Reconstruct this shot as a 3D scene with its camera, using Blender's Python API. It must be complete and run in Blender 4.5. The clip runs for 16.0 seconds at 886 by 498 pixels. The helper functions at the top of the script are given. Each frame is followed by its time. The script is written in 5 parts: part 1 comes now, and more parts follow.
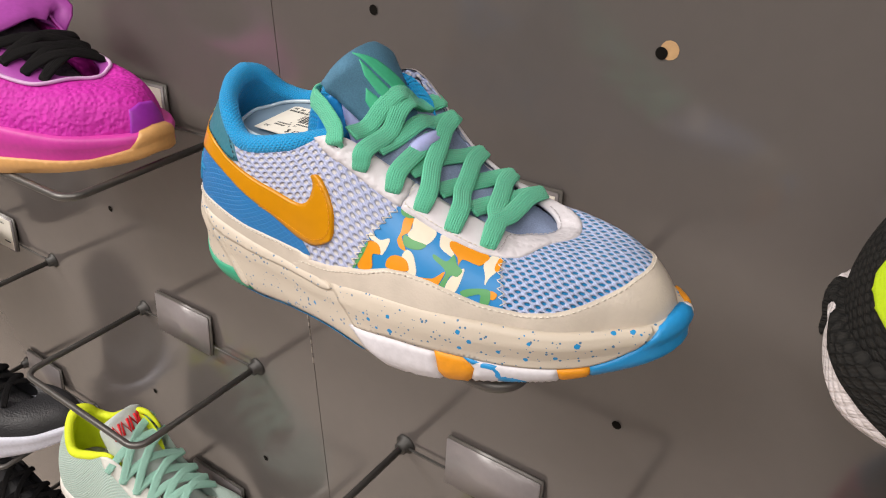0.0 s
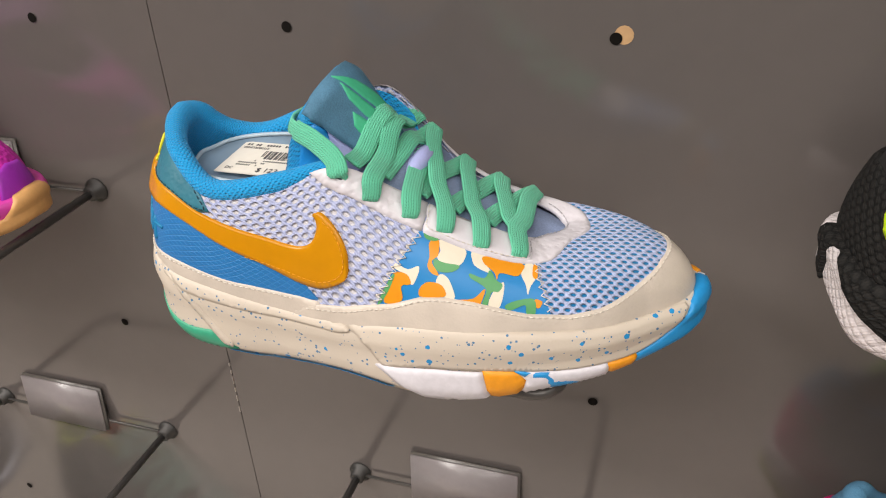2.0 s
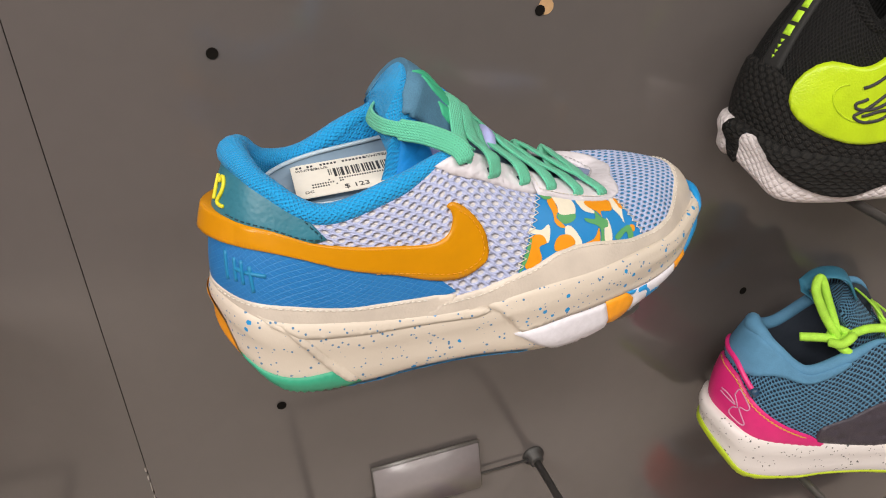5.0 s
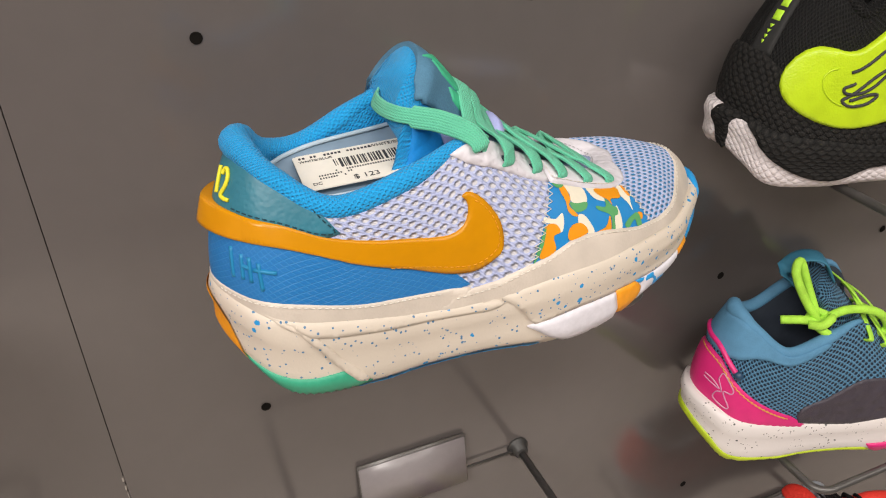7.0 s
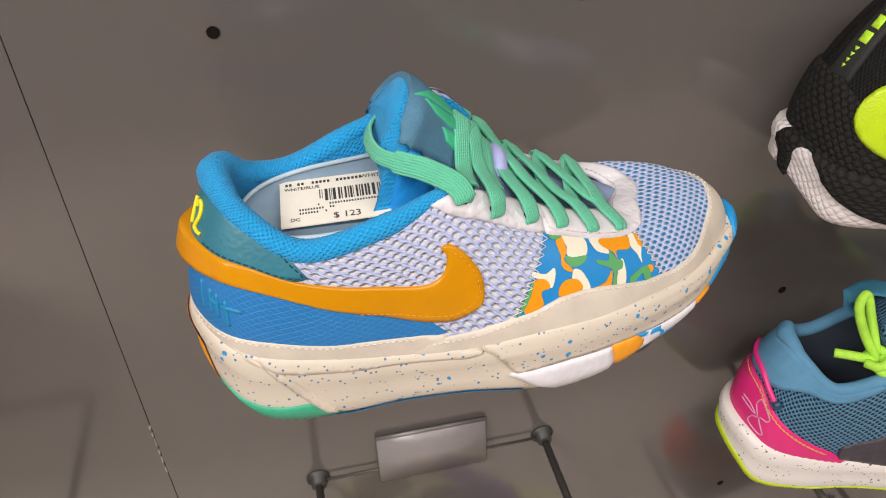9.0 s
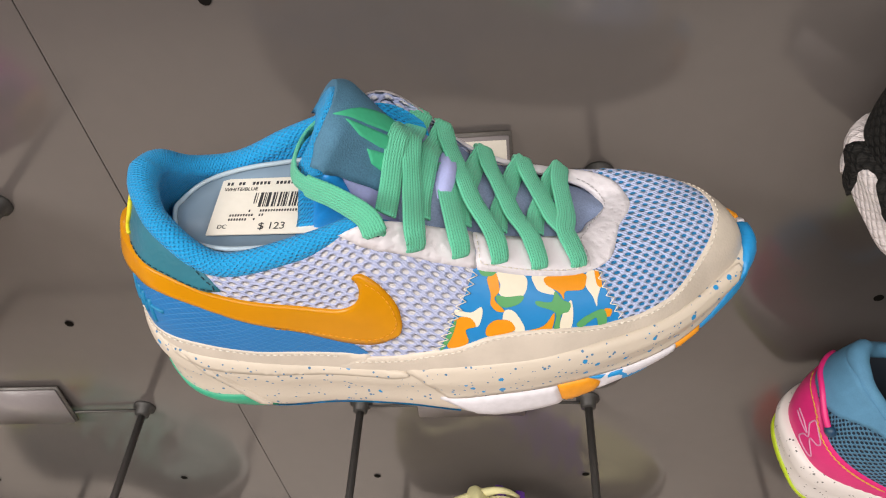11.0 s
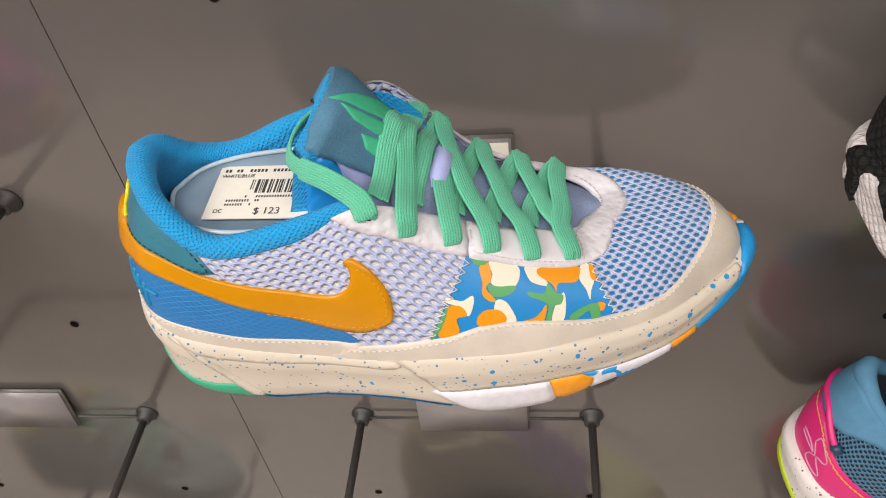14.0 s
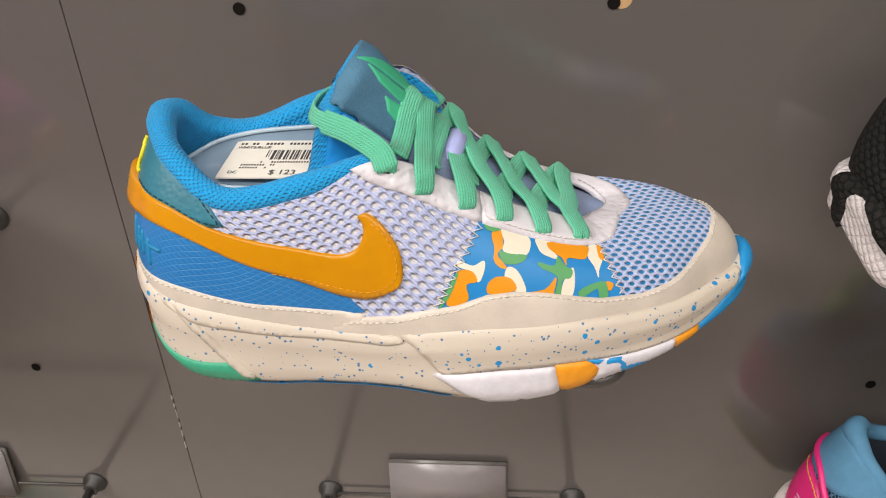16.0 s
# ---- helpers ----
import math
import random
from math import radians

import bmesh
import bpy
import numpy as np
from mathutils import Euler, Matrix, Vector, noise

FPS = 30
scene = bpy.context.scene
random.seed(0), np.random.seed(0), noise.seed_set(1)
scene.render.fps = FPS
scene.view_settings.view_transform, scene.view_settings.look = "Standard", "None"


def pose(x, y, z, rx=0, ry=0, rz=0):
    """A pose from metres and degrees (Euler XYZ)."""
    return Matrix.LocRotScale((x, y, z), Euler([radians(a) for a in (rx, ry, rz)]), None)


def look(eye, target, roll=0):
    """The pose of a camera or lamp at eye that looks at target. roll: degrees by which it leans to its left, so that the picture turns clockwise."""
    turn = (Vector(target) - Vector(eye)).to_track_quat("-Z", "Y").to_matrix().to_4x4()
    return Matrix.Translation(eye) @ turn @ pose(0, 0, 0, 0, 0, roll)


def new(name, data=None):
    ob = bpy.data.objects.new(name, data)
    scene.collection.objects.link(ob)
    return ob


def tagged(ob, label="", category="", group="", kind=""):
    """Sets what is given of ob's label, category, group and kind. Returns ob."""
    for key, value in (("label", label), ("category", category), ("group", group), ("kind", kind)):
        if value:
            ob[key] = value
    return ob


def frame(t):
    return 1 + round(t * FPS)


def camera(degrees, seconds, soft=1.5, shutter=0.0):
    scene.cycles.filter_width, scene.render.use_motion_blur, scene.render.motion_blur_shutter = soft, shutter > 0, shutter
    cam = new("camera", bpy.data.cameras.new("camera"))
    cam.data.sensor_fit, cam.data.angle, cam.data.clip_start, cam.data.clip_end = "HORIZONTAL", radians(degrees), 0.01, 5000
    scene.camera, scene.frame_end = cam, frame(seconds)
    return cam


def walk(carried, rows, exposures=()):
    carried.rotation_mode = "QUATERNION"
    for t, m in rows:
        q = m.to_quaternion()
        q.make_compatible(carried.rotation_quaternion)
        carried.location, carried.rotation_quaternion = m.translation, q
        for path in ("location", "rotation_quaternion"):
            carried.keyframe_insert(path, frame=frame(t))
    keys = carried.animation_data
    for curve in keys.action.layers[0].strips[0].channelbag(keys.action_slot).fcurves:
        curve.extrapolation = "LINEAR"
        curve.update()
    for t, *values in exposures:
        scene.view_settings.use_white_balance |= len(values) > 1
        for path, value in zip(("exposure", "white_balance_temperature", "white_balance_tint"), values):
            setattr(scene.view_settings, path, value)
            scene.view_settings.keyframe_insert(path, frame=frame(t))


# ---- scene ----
cam = camera(59.3, 16.0, soft=1.1)
PATH = [
    (0, (0.249, -0.394, 1.609), (-0.799, 1.007, 0.642), -1.0),
    (0.5, (0.242, -0.394, 1.608), (-0.766, 1.034, 0.637), -1.5),
    (1, (0.221, -0.399, 1.607), (-0.699, 1.082, 0.628), -2.1),
    (1.5, (0.189, -0.409, 1.612), (-0.584, 1.147, 0.622), -2.6),
    (2, (0.145, -0.426, 1.615), (-0.433, 1.209, 0.618), -3.1),
    (2.5, (0.091, -0.446, 1.615), (-0.259, 1.251, 0.617), -3.4),
    (3, (0.035, -0.46, 1.614), (-0.093, 1.272, 0.622), -3.8),
    (3.5, (-0.011, -0.466, 1.616), (0.065, 1.273, 0.631), -3.9),
    (4, (-0.053, -0.464, 1.616), (0.199, 1.259, 0.633), -4.0),
    (6.5, (-0.135, -0.427, 1.607), (0.513, 1.175, 0.599), -1.9),
    (7, (-0.136, -0.426, 1.608), (0.51, 1.171, 0.592), -1.9),
    (7.5, (-0.132, -0.427, 1.612), (0.486, 1.165, 0.571), -1.8),
    (8, (-0.121, -0.424, 1.618), (0.437, 1.16, 0.531), -1.6),
    (8.5, (-0.096, -0.409, 1.633), (0.359, 1.161, 0.481), -1.6),
    (9, (-0.065, -0.399, 1.652), (0.256, 1.153, 0.431), -1.6),
    (11.5, (0.071, -0.342, 1.683), (-0.224, 0.976, 0.208), -11.2),
    (12, (0.075, -0.341, 1.683), (-0.248, 0.959, 0.198), -12.2),
    (12.5, (0.075, -0.341, 1.684), (-0.251, 0.961, 0.201), -12.2),
    (13, (0.074, -0.341, 1.68), (-0.242, 0.975, 0.208), -11.7),
    (13.5, (0.071, -0.346, 1.678), (-0.225, 1.009, 0.236), -10.5),
    (14, (0.066, -0.361, 1.668), (-0.2, 1.06, 0.286), -8.7),
    (14.5, (0.061, -0.378, 1.651), (-0.17, 1.115, 0.341), -6.6),
    (15, (0.052, -0.394, 1.635), (-0.144, 1.18, 0.416), -4.5),
    (15.5, (0.049, -0.406, 1.617), (-0.122, 1.233, 0.483), -3.1),
    (16, (0.043, -0.415, 1.605), (-0.109, 1.283, 0.559), -2.2),
]
walk(cam, [(t, look(eye, target, roll)) for t, eye, target, roll in PATH])

# ---- light ----
world = bpy.data.worlds.new("shop_air")
scene.world = world
world.use_nodes = True
world.node_tree.nodes["Background"].inputs[0].default_value = (1.0, 0.95, 0.9, 1)
world.node_tree.nodes["Background"].inputs[1].default_value = 0.02


def area(name, x, y, z, sx, sy, watts, colour=(1.0, 0.94, 0.885)):
    lamp = bpy.data.lights.new(name, "AREA")
    lamp.shape, lamp.size, lamp.size_y, lamp.energy, lamp.color = "RECTANGLE", sx, sy, watts, colour
    ob = new(name, lamp)
    ob.matrix_world = pose(x, y, z)
    return tagged(ob, "white rectangular shop ceiling light, switched on", "ceiling light", kind="structure")


for lx, ly, lw in ((-1.6, -1.3, 56), (0.0, -1.3, 23), (1.6, -1.3, 18), (-1.0, -2.1, 16), (1.0, -2.1, 12)):
    area("ceiling_lamp", lx, ly, 2.93, 1.1, 0.35, lw)

# ---- materials ----
def mat(name, colour, rough=0.6, metal=0.0, grain=300.0, vary=0.12, bump=0.15, spec=0.5, sheen=0.0):
    """A plain surface with colour variation at two scales and a fine relief."""
    m = bpy.data.materials.new(name)
    m.use_nodes = True
    nt = m.node_tree
    b = nt.nodes["Principled BSDF"]
    b.inputs["Roughness"].default_value, b.inputs["Metallic"].default_value = rough, metal
    b.inputs["Specular IOR Level"].default_value = spec
    b.inputs["Sheen Weight"].default_value = sheen
    co = nt.nodes.new("ShaderNodeTexCoord")
    n1, n2 = nt.nodes.new("ShaderNodeTexNoise"), nt.nodes.new("ShaderNodeTexNoise")
    n1.inputs["Scale"].default_value, n2.inputs["Scale"].default_value = grain, grain / 14
    n1.inputs["Detail"].default_value = 4
    mixv = nt.nodes.new("ShaderNodeMath")
    mixv.operation = "ADD"
    ramp = nt.nodes.new("ShaderNodeMapRange")
    ramp.inputs["From Min"].default_value, ramp.inputs["From Max"].default_value = 0.6, 1.4
    ramp.inputs["To Min"].default_value, ramp.inputs["To Max"].default_value = 1 - vary, 1 + vary
    mul = nt.nodes.new("ShaderNodeVectorMath")
    mul.operation = "SCALE"
    mul.inputs[0].default_value = colour[:3]
    bp = nt.nodes.new("ShaderNodeBump")
    bp.inputs["Strength"].default_value, bp.inputs["Distance"].default_value = bump, 0.0006
    ln = nt.links.new
    ln(co.outputs["Object"], n1.inputs["Vector"]), ln(co.outputs["Object"], n2.inputs["Vector"])
    ln(n1.outputs["Fac"], mixv.inputs[0]), ln(n2.outputs["Fac"], mixv.inputs[1])
    ln(mixv.outputs[0], ramp.inputs["Value"]), ln(ramp.outputs[0], mul.inputs["Scale"])
    ln(mul.outputs[0], b.inputs["Base Color"])
    ln(n1.outputs["Fac"], bp.inputs["Height"]), ln(bp.outputs[0], b.inputs["Normal"])
    return m


WALL = mat("grey_laminate", (0.122, 0.108, 0.103), 0.16, grain=60, vary=0.03, bump=0.01, spec=0.85)
nt = WALL.node_tree
sm = nt.nodes.new("ShaderNodeTexNoise")
sm.inputs["Scale"].default_value, sm.inputs["Detail"].default_value = 4.0, 1
mr = nt.nodes.new("ShaderNodeMapRange")
mr.inputs["To Min"].default_value, mr.inputs["To Max"].default_value = 0.10, 0.19
nt.links.new(nt.nodes.new("ShaderNodeTexCoord").outputs["Object"], sm.inputs["Vector"])
nt.links.new(sm.outputs["Fac"], mr.inputs["Value"])
nt.links.new(mr.outputs[0], nt.nodes["Principled BSDF"].inputs["Roughness"])
METAL = mat("dark_steel", (0.13, 0.125, 0.12), 0.45, 0.7, grain=800, vary=0.1)
COLLAR_STEEL = mat("blackened_steel", (0.05, 0.048, 0.046), 0.5, 0.3, grain=800, vary=0.2)
CLEAR = mat("frosted_tag", (0.26, 0.235, 0.24), 0.3, grain=200, vary=0.06)
EDGE = mat("tag_edge", (0.12, 0.11, 0.10), 0.35)
PAPER = mat("label_paper", (0.80, 0.76, 0.68), 0.7, vary=0.04)
INK = mat("ink", (0.035, 0.035, 0.04), 0.7)
HOLE = mat("hole_shade", (0.008, 0.007, 0.006), 0.95, spec=0.1)
CHIP = mat("bare_chipboard", (0.55, 0.34, 0.17), 0.9)
CHIPPED = mat("chipped_laminate", (0.48, 0.43, 0.39), 0.8, grain=900, vary=0.3)
CREAM = mat("cream_foam", (0.80, 0.74, 0.66), 0.5)
ROOM = mat("shop_plaster", (0.6, 0.56, 0.52), 0.9)
FLOOR = mat("shop_floor", (0.62, 0.55, 0.49), 0.4)
DARK_FRONT = mat("dark_reflection_wall", (0.16, 0.145, 0.14), 0.6, grain=20)


def nodes_of(name, rough=0.7, spec=0.4, sheen=0.0):
    m = bpy.data.materials.new(name)
    m.use_nodes = True
    b = m.node_tree.nodes["Principled BSDF"]
    b.inputs["Roughness"].default_value, b.inputs["Specular IOR Level"].default_value, b.inputs["Sheen Weight"].default_value = rough, spec, sheen
    return m, m.node_tree, b


def calc(nt, op, a, b=None, c=None):
    """A math node; numbers or sockets."""
    n = nt.nodes.new("ShaderNodeMath")
    n.operation = op
    for i, v in enumerate((a, b, c)):
        if v is None:
            continue
        if isinstance(v, (int, float)):
            n.inputs[i].default_value = v
        else:
            nt.links.new(v, n.inputs[i])
    return n.outputs[0]


def blend(nt, fac, a, b):
    n = nt.nodes.new("ShaderNodeMix")
    n.data_type = "RGBA"
    for sock, v in ((n.inputs[0], fac), (n.inputs[6], a), (n.inputs[7], b)):
        if isinstance(v, (int, float)):
            sock.default_value = v
        elif isinstance(v, tuple):
            sock.default_value = (*v[:3], 1)
        else:
            nt.links.new(v, sock)
    return n.outputs[2]


def smooth(nt, x, lo, hi):
    n = nt.nodes.new("ShaderNodeMapRange")
    n.interpolation_type = "SMOOTHSTEP"
    n.inputs["From Min"].default_value, n.inputs["From Max"].default_value = lo, hi
    nt.links.new(x, n.inputs["Value"])
    return n.outputs[0]


def relief(nt, b, height, dist, strength=1.0):
    n = nt.nodes.new("ShaderNodeBump")
    n.inputs["Strength"].default_value, n.inputs["Distance"].default_value = strength, dist
    nt.links.new(height, n.inputs["Height"])
    nt.links.new(n.outputs[0], b.inputs["Normal"])


def noise_of(nt, scale, src=None, detail=3):
    n = nt.nodes.new("ShaderNodeTexNoise")
    n.inputs["Scale"].default_value, n.inputs["Detail"].default_value = scale, detail
    if src is None:
        src = nt.nodes.new("ShaderNodeTexCoord").outputs["Object"]
    nt.links.new(src, n.inputs["Vector"])
    return n.outputs["Fac"]


def open_mesh(name, yarn, hole, px, py, rx, ry, depth=0.0008, shade=None, slant=0.0, soft=0.22):
    """A knitted spacer mesh: staggered oval holes of size rx, ry at pitch px, py (metres, on the surface's own map)."""
    m, nt, b = nodes_of(name, 0.8, 0.25, 0.15 * max(yarn))
    uv = nt.nodes.new("ShaderNodeUVMap").outputs[0]
    sep = nt.nodes.new("ShaderNodeSeparateXYZ")
    nt.links.new(uv, sep.inputs[0])
    wob = calc(nt, "MULTIPLY", calc(nt, "SUBTRACT", noise_of(nt, 160), 0.5), px * 0.35)
    u = calc(nt, "ADD", calc(nt, "ADD", sep.outputs[0], wob), calc(nt, "MULTIPLY", sep.outputs[1], slant))
    v = calc(nt, "ADD", sep.outputs[1], calc(nt, "MULTIPLY", wob, 0.6))

    def cell(shift):
        a = calc(nt, "SUBTRACT", calc(nt, "FRACT", calc(nt, "ADD", calc(nt, "DIVIDE", u, px), shift)), 0.5)
        c = calc(nt, "SUBTRACT", calc(nt, "FRACT", calc(nt, "ADD", calc(nt, "DIVIDE", v, py), shift)), 0.5)
        a, c = calc(nt, "MULTIPLY", a, px / rx), calc(nt, "MULTIPLY", c, py / ry)
        return calc(nt, "SQRT", calc(nt, "ADD", calc(nt, "MULTIPLY", a, a), calc(nt, "MULTIPLY", c, c)))

    d = calc(nt, "MINIMUM", cell(0.0), cell(0.5))
    rim = smooth(nt, d, 1 - soft, 1 + soft)
    fine = nt.nodes.new("ShaderNodeTexWave")
    fine.inputs["Scale"].default_value, fine.inputs["Distortion"].default_value = 330.0, 3.0
    fine.bands_direction = "DIAGONAL"
    nt.links.new(uv, fine.inputs["Vector"])
    tone = calc(nt, "MULTIPLY_ADD", fine.outputs["Fac"], 0.35, noise_of(nt, 420))
    yarns = blend(nt, calc(nt, "MULTIPLY", tone, 0.75), shade or tuple(c * 0.62 for c in yarn), yarn)
    nt.links.new(blend(nt, rim, hole, yarns), b.inputs["Base Color"])
    relief(nt, b, calc(nt, "MULTIPLY_ADD", fine.outputs["Fac"], 0.18, smooth(nt, d, 0.45, 1.7)), depth)
    return m


def speckled(name, base, dot, small, rough=0.48, amount=1.0):
    """Foam with paint speckles of two sizes."""
    m, nt, b = nodes_of(name, rough, 0.4)
    co = nt.nodes.new("ShaderNodeTexCoord").outputs["Object"]

    def dots(scale, radius, keep):
        v = nt.nodes.new("ShaderNodeTexVoronoi")
        v.inputs["Scale"].default_value = scale
        nt.links.new(co, v.inputs["Vector"])
        sp = nt.nodes.new("ShaderNodeSeparateColor")
        nt.links.new(v.outputs["Color"], sp.inputs[0])
        size = calc(nt, "MULTIPLY", calc(nt, "MULTIPLY_ADD", sp.outputs[0], 0.75, 0.25), radius)
        on = calc(nt, "LESS_THAN", sp.outputs[1], keep)
        inside = calc(nt, "LESS_THAN", calc(nt, "ADD", v.outputs["Distance"], calc(nt, "MULTIPLY", calc(nt, "SUBTRACT", noise_of(nt, 900, co), 0.5), 0.16)), size)
        return calc(nt, "MULTIPLY", on, inside)

    ground = blend(nt, smooth(nt, noise_of(nt, 24, co), 0.3, 0.7), tuple(c * 0.95 for c in base), base)
    one = blend(nt, dots(430, 0.30, 0.62 * amount), ground, small)
    two = blend(nt, dots(165, 0.25, 0.46 * amount), one, dot)
    nt.links.new(two, b.inputs["Base Color"])
    relief(nt, b, noise_of(nt, 700, co), 0.0002, 0.4)
    return m


def woven(name, colour, dark, along=640.0, across=1250.0):
    """Flat braided lace or webbing; the map runs along the ribbon."""
    m, nt, b = nodes_of(name, 0.75, 0.3 if max(colour) > 0.1 else 0.15, 0.2 * max(colour))
    uv = nt.nodes.new("ShaderNodeUVMap").outputs[0]
    sep = nt.nodes.new("ShaderNodeSeparateXYZ")
    nt.links.new(uv, sep.inputs[0])
    side = calc(nt, "ABSOLUTE", calc(nt, "SINE", calc(nt, "MULTIPLY", sep.outputs[1], across * 2.1)))
    zig = calc(nt, "MULTIPLY", calc(nt, "PINGPONG", sep.outputs[1], 0.0015), 1.2)
    rib = calc(nt, "ABSOLUTE", calc(nt, "SINE", calc(nt, "MULTIPLY", calc(nt, "ADD", sep.outputs[0], zig), along * 3.6)))
    h = calc(nt, "MULTIPLY", calc(nt, "SQRT", side), calc(nt, "MULTIPLY_ADD", rib, 0.65, 0.35))
    nt.links.new(blend(nt, smooth(nt, h, 0.08, 0.6), dark, blend(nt, noise_of(nt, 90), tuple(c * 0.86 for c in colour), colour)), b.inputs["Base Color"])
    relief(nt, b, h, 0.0005)
    return m


def pebbled(name, colour, rough=0.45, cell=420.0, depth=0.0006, metal=0.0):
    """Leather-like or moulded surface with small cells."""
    m, nt, b = nodes_of(name, rough, 0.5)
    b.inputs["Metallic"].default_value = metal
    co = nt.nodes.new("ShaderNodeTexCoord").outputs["Object"]
    v = nt.nodes.new("ShaderNodeTexVoronoi")
    v.inputs["Scale"].default_value = cell
    v.feature = "SMOOTH_F1"
    nt.links.new(co, v.inputs["Vector"])
    nt.links.new(blend(nt, smooth(nt, noise_of(nt, 60, co), 0.3, 0.7), tuple(c * 0.88 for c in colour), colour), b.inputs["Base Color"])
    relief(nt, b, calc(nt, "MULTIPLY_ADD", noise_of(nt, 1500, co), 0.12, v.outputs["Distance"]), depth)
    return m


BLUE, ORANGE, GREEN, CREAMC = (0.014, 0.235, 0.58), (0.80, 0.30, 0.006), (0.10, 0.36, 0.13), (0.80, 0.74, 0.60)
FOAM = speckled("speckled_cream_foam", (0.645, 0.57, 0.48), (0.015, 0.27, 0.62), (0.08, 0.20, 0.36))
RANDM = pebbled("cream_leather", (0.67, 0.595, 0.515), 0.40, 900, 0.00012)
QUARTER = open_mesh("lilac_spacer_mesh", (0.60, 0.64, 0.86), (0.62, 0.61, 0.65), 0.0050, 0.0066, 0.00125, 0.00115, 0.0011, (0.27, 0.32, 0.56), soft=0.28)
VAMP_M = open_mesh("pale_blue_toe_mesh", (0.60, 0.67, 0.92), (0.008, 0.19, 0.46), 0.0050, 0.0058, 0.00130, 0.00090, 0.0012, (0.34, 0.42, 0.70))
COLLAR_M = open_mesh("bright_blue_lining", (0.014, 0.40, 0.86), (0.012, 0.33, 0.75), 0.0023, 0.0027, 0.00040, 0.00045, 0.0006)
PATCH_M = mat("steel_blue_twill", (0.07, 0.19, 0.30), 0.8, grain=1400, vary=0.25, bump=0.5)
TEAL = pebbled("teal_leather", (0.028, 0.18, 0.25), 0.45, 520, 0.00018)
SWOOSH_M = mat("orange_gel", (0.60, 0.25, 0.0005), 0.28, grain=120, vary=0.07, bump=0.1, spec=0.35)
RIPSTOP, nt, b = nodes_of("blue_ripstop", 0.42, 0.45)
sep = nt.nodes.new("ShaderNodeSeparateXYZ")
nt.links.new(nt.nodes.new("ShaderNodeUVMap").outputs[0], sep.inputs[0])
lines = [calc(nt, "ABSOLUTE", calc(nt, "SUBTRACT", calc(nt, "FRACT", calc(nt, "MULTIPLY", calc(nt, op, sep.outputs[0], calc(nt, "MULTIPLY", sep.outputs[1], 1.3)), 210.0)), 0.5)) for op in ("ADD", "SUBTRACT")]
grid = smooth(nt, calc(nt, "MINIMUM", *lines), 0.03, 0.11)
nt.links.new(blend(nt, grid, (0.028, 0.215, 0.52), blend(nt, noise_of(nt, 30), (0.011, 0.145, 0.42), (0.018, 0.20, 0.52))), b.inputs["Base Color"])
relief(nt, b, grid, 0.00025, 0.6)
PEARL = pebbled("white_textured_leather", (0.72, 0.69, 0.74), 0.42, 330, 0.0007)
WHITE_M = mat("white_leather", (0.72, 0.69, 0.74), 0.4, grain=600, vary=0.03)
LAVENDER = mat("lavender_satin", (0.42, 0.46, 0.80), 0.5, grain=900, vary=0.1)
LACE = woven("green_lace", (0.16, 0.70, 0.45), (0.11, 0.52, 0.33))
SATIN = mat("bright_blue_satin", (0.012, 0.25, 0.66), 0.45, grain=800)
PAINT_BLUE, PAINT_ORANGE = mat("blue_print", BLUE, 0.42, vary=0.04), mat("orange_print", ORANGE, 0.42, vary=0.05)
PAINT_GREEN, PAINT_CREAM = mat("green_print", GREEN, 0.45, vary=0.05), mat("cream_print", CREAMC, 0.5, vary=0.04)
RUB_GREEN, RUB_BLUE = mat("green_rubber", (0.035, 0.34, 0.20), 0.5), mat("blue_rubber", (0.015, 0.27, 0.62), 0.42)
RUB_WHITE, RUB_ORANGE = mat("white_rubber", (0.68, 0.66, 0.71), 0.5), mat("orange_rubber", (0.80, 0.31, 0.01), 0.5)
THREAD = mat("cream_thread", (0.75, 0.70, 0.62), 0.8)
GREEN_EMB, YELLOW_EMB, TEAL_INK = mat("green_embroidery", (0.05, 0.46, 0.25), 0.6), mat("yellow_thread", (0.80, 0.72, 0.03), 0.6), mat("teal_ink", (0.008, 0.21, 0.42), 0.5)
DARK_IN = mat("dark_inside", (0.03, 0.04, 0.06), 0.9)
TRAY = mat("clear_plastic_insert", (0.25, 0.35, 0.46), 0.2, grain=40, vary=0.1, bump=0.02)
GUSSET = mat("grey_blue_knit", (0.22, 0.28, 0.44), 0.75, grain=1200, vary=0.3, bump=0.5)
NAVY_TH = mat("dark_teal_thread", (0.01, 0.05, 0.07), 0.8)

# ---- shape tools ----
def mesh_of(name, bm, material, smooth=True):
    me = bpy.data.meshes.new(name)
    bmesh.ops.recalc_face_normals(bm, faces=bm.faces)
    bm.to_mesh(me)
    bm.free()
    me.polygons.foreach_set("use_smooth", [smooth] * len(me.polygons))
    me.materials.append(material)
    return me


def part(name, bm, material, parent, label="", smooth=True):
    """Links a bmesh as one mesh object under a thing or a part."""
    ob = new(name, mesh_of(name, bm, material, smooth))
    ob.parent = parent
    return tagged(ob, label) if label else ob


def thing(name, m, label, category, group="", kind=""):
    ob = new(name)
    ob.empty_display_size = 0.02
    ob.matrix_world = m
    return tagged(ob, label, category, group, kind)


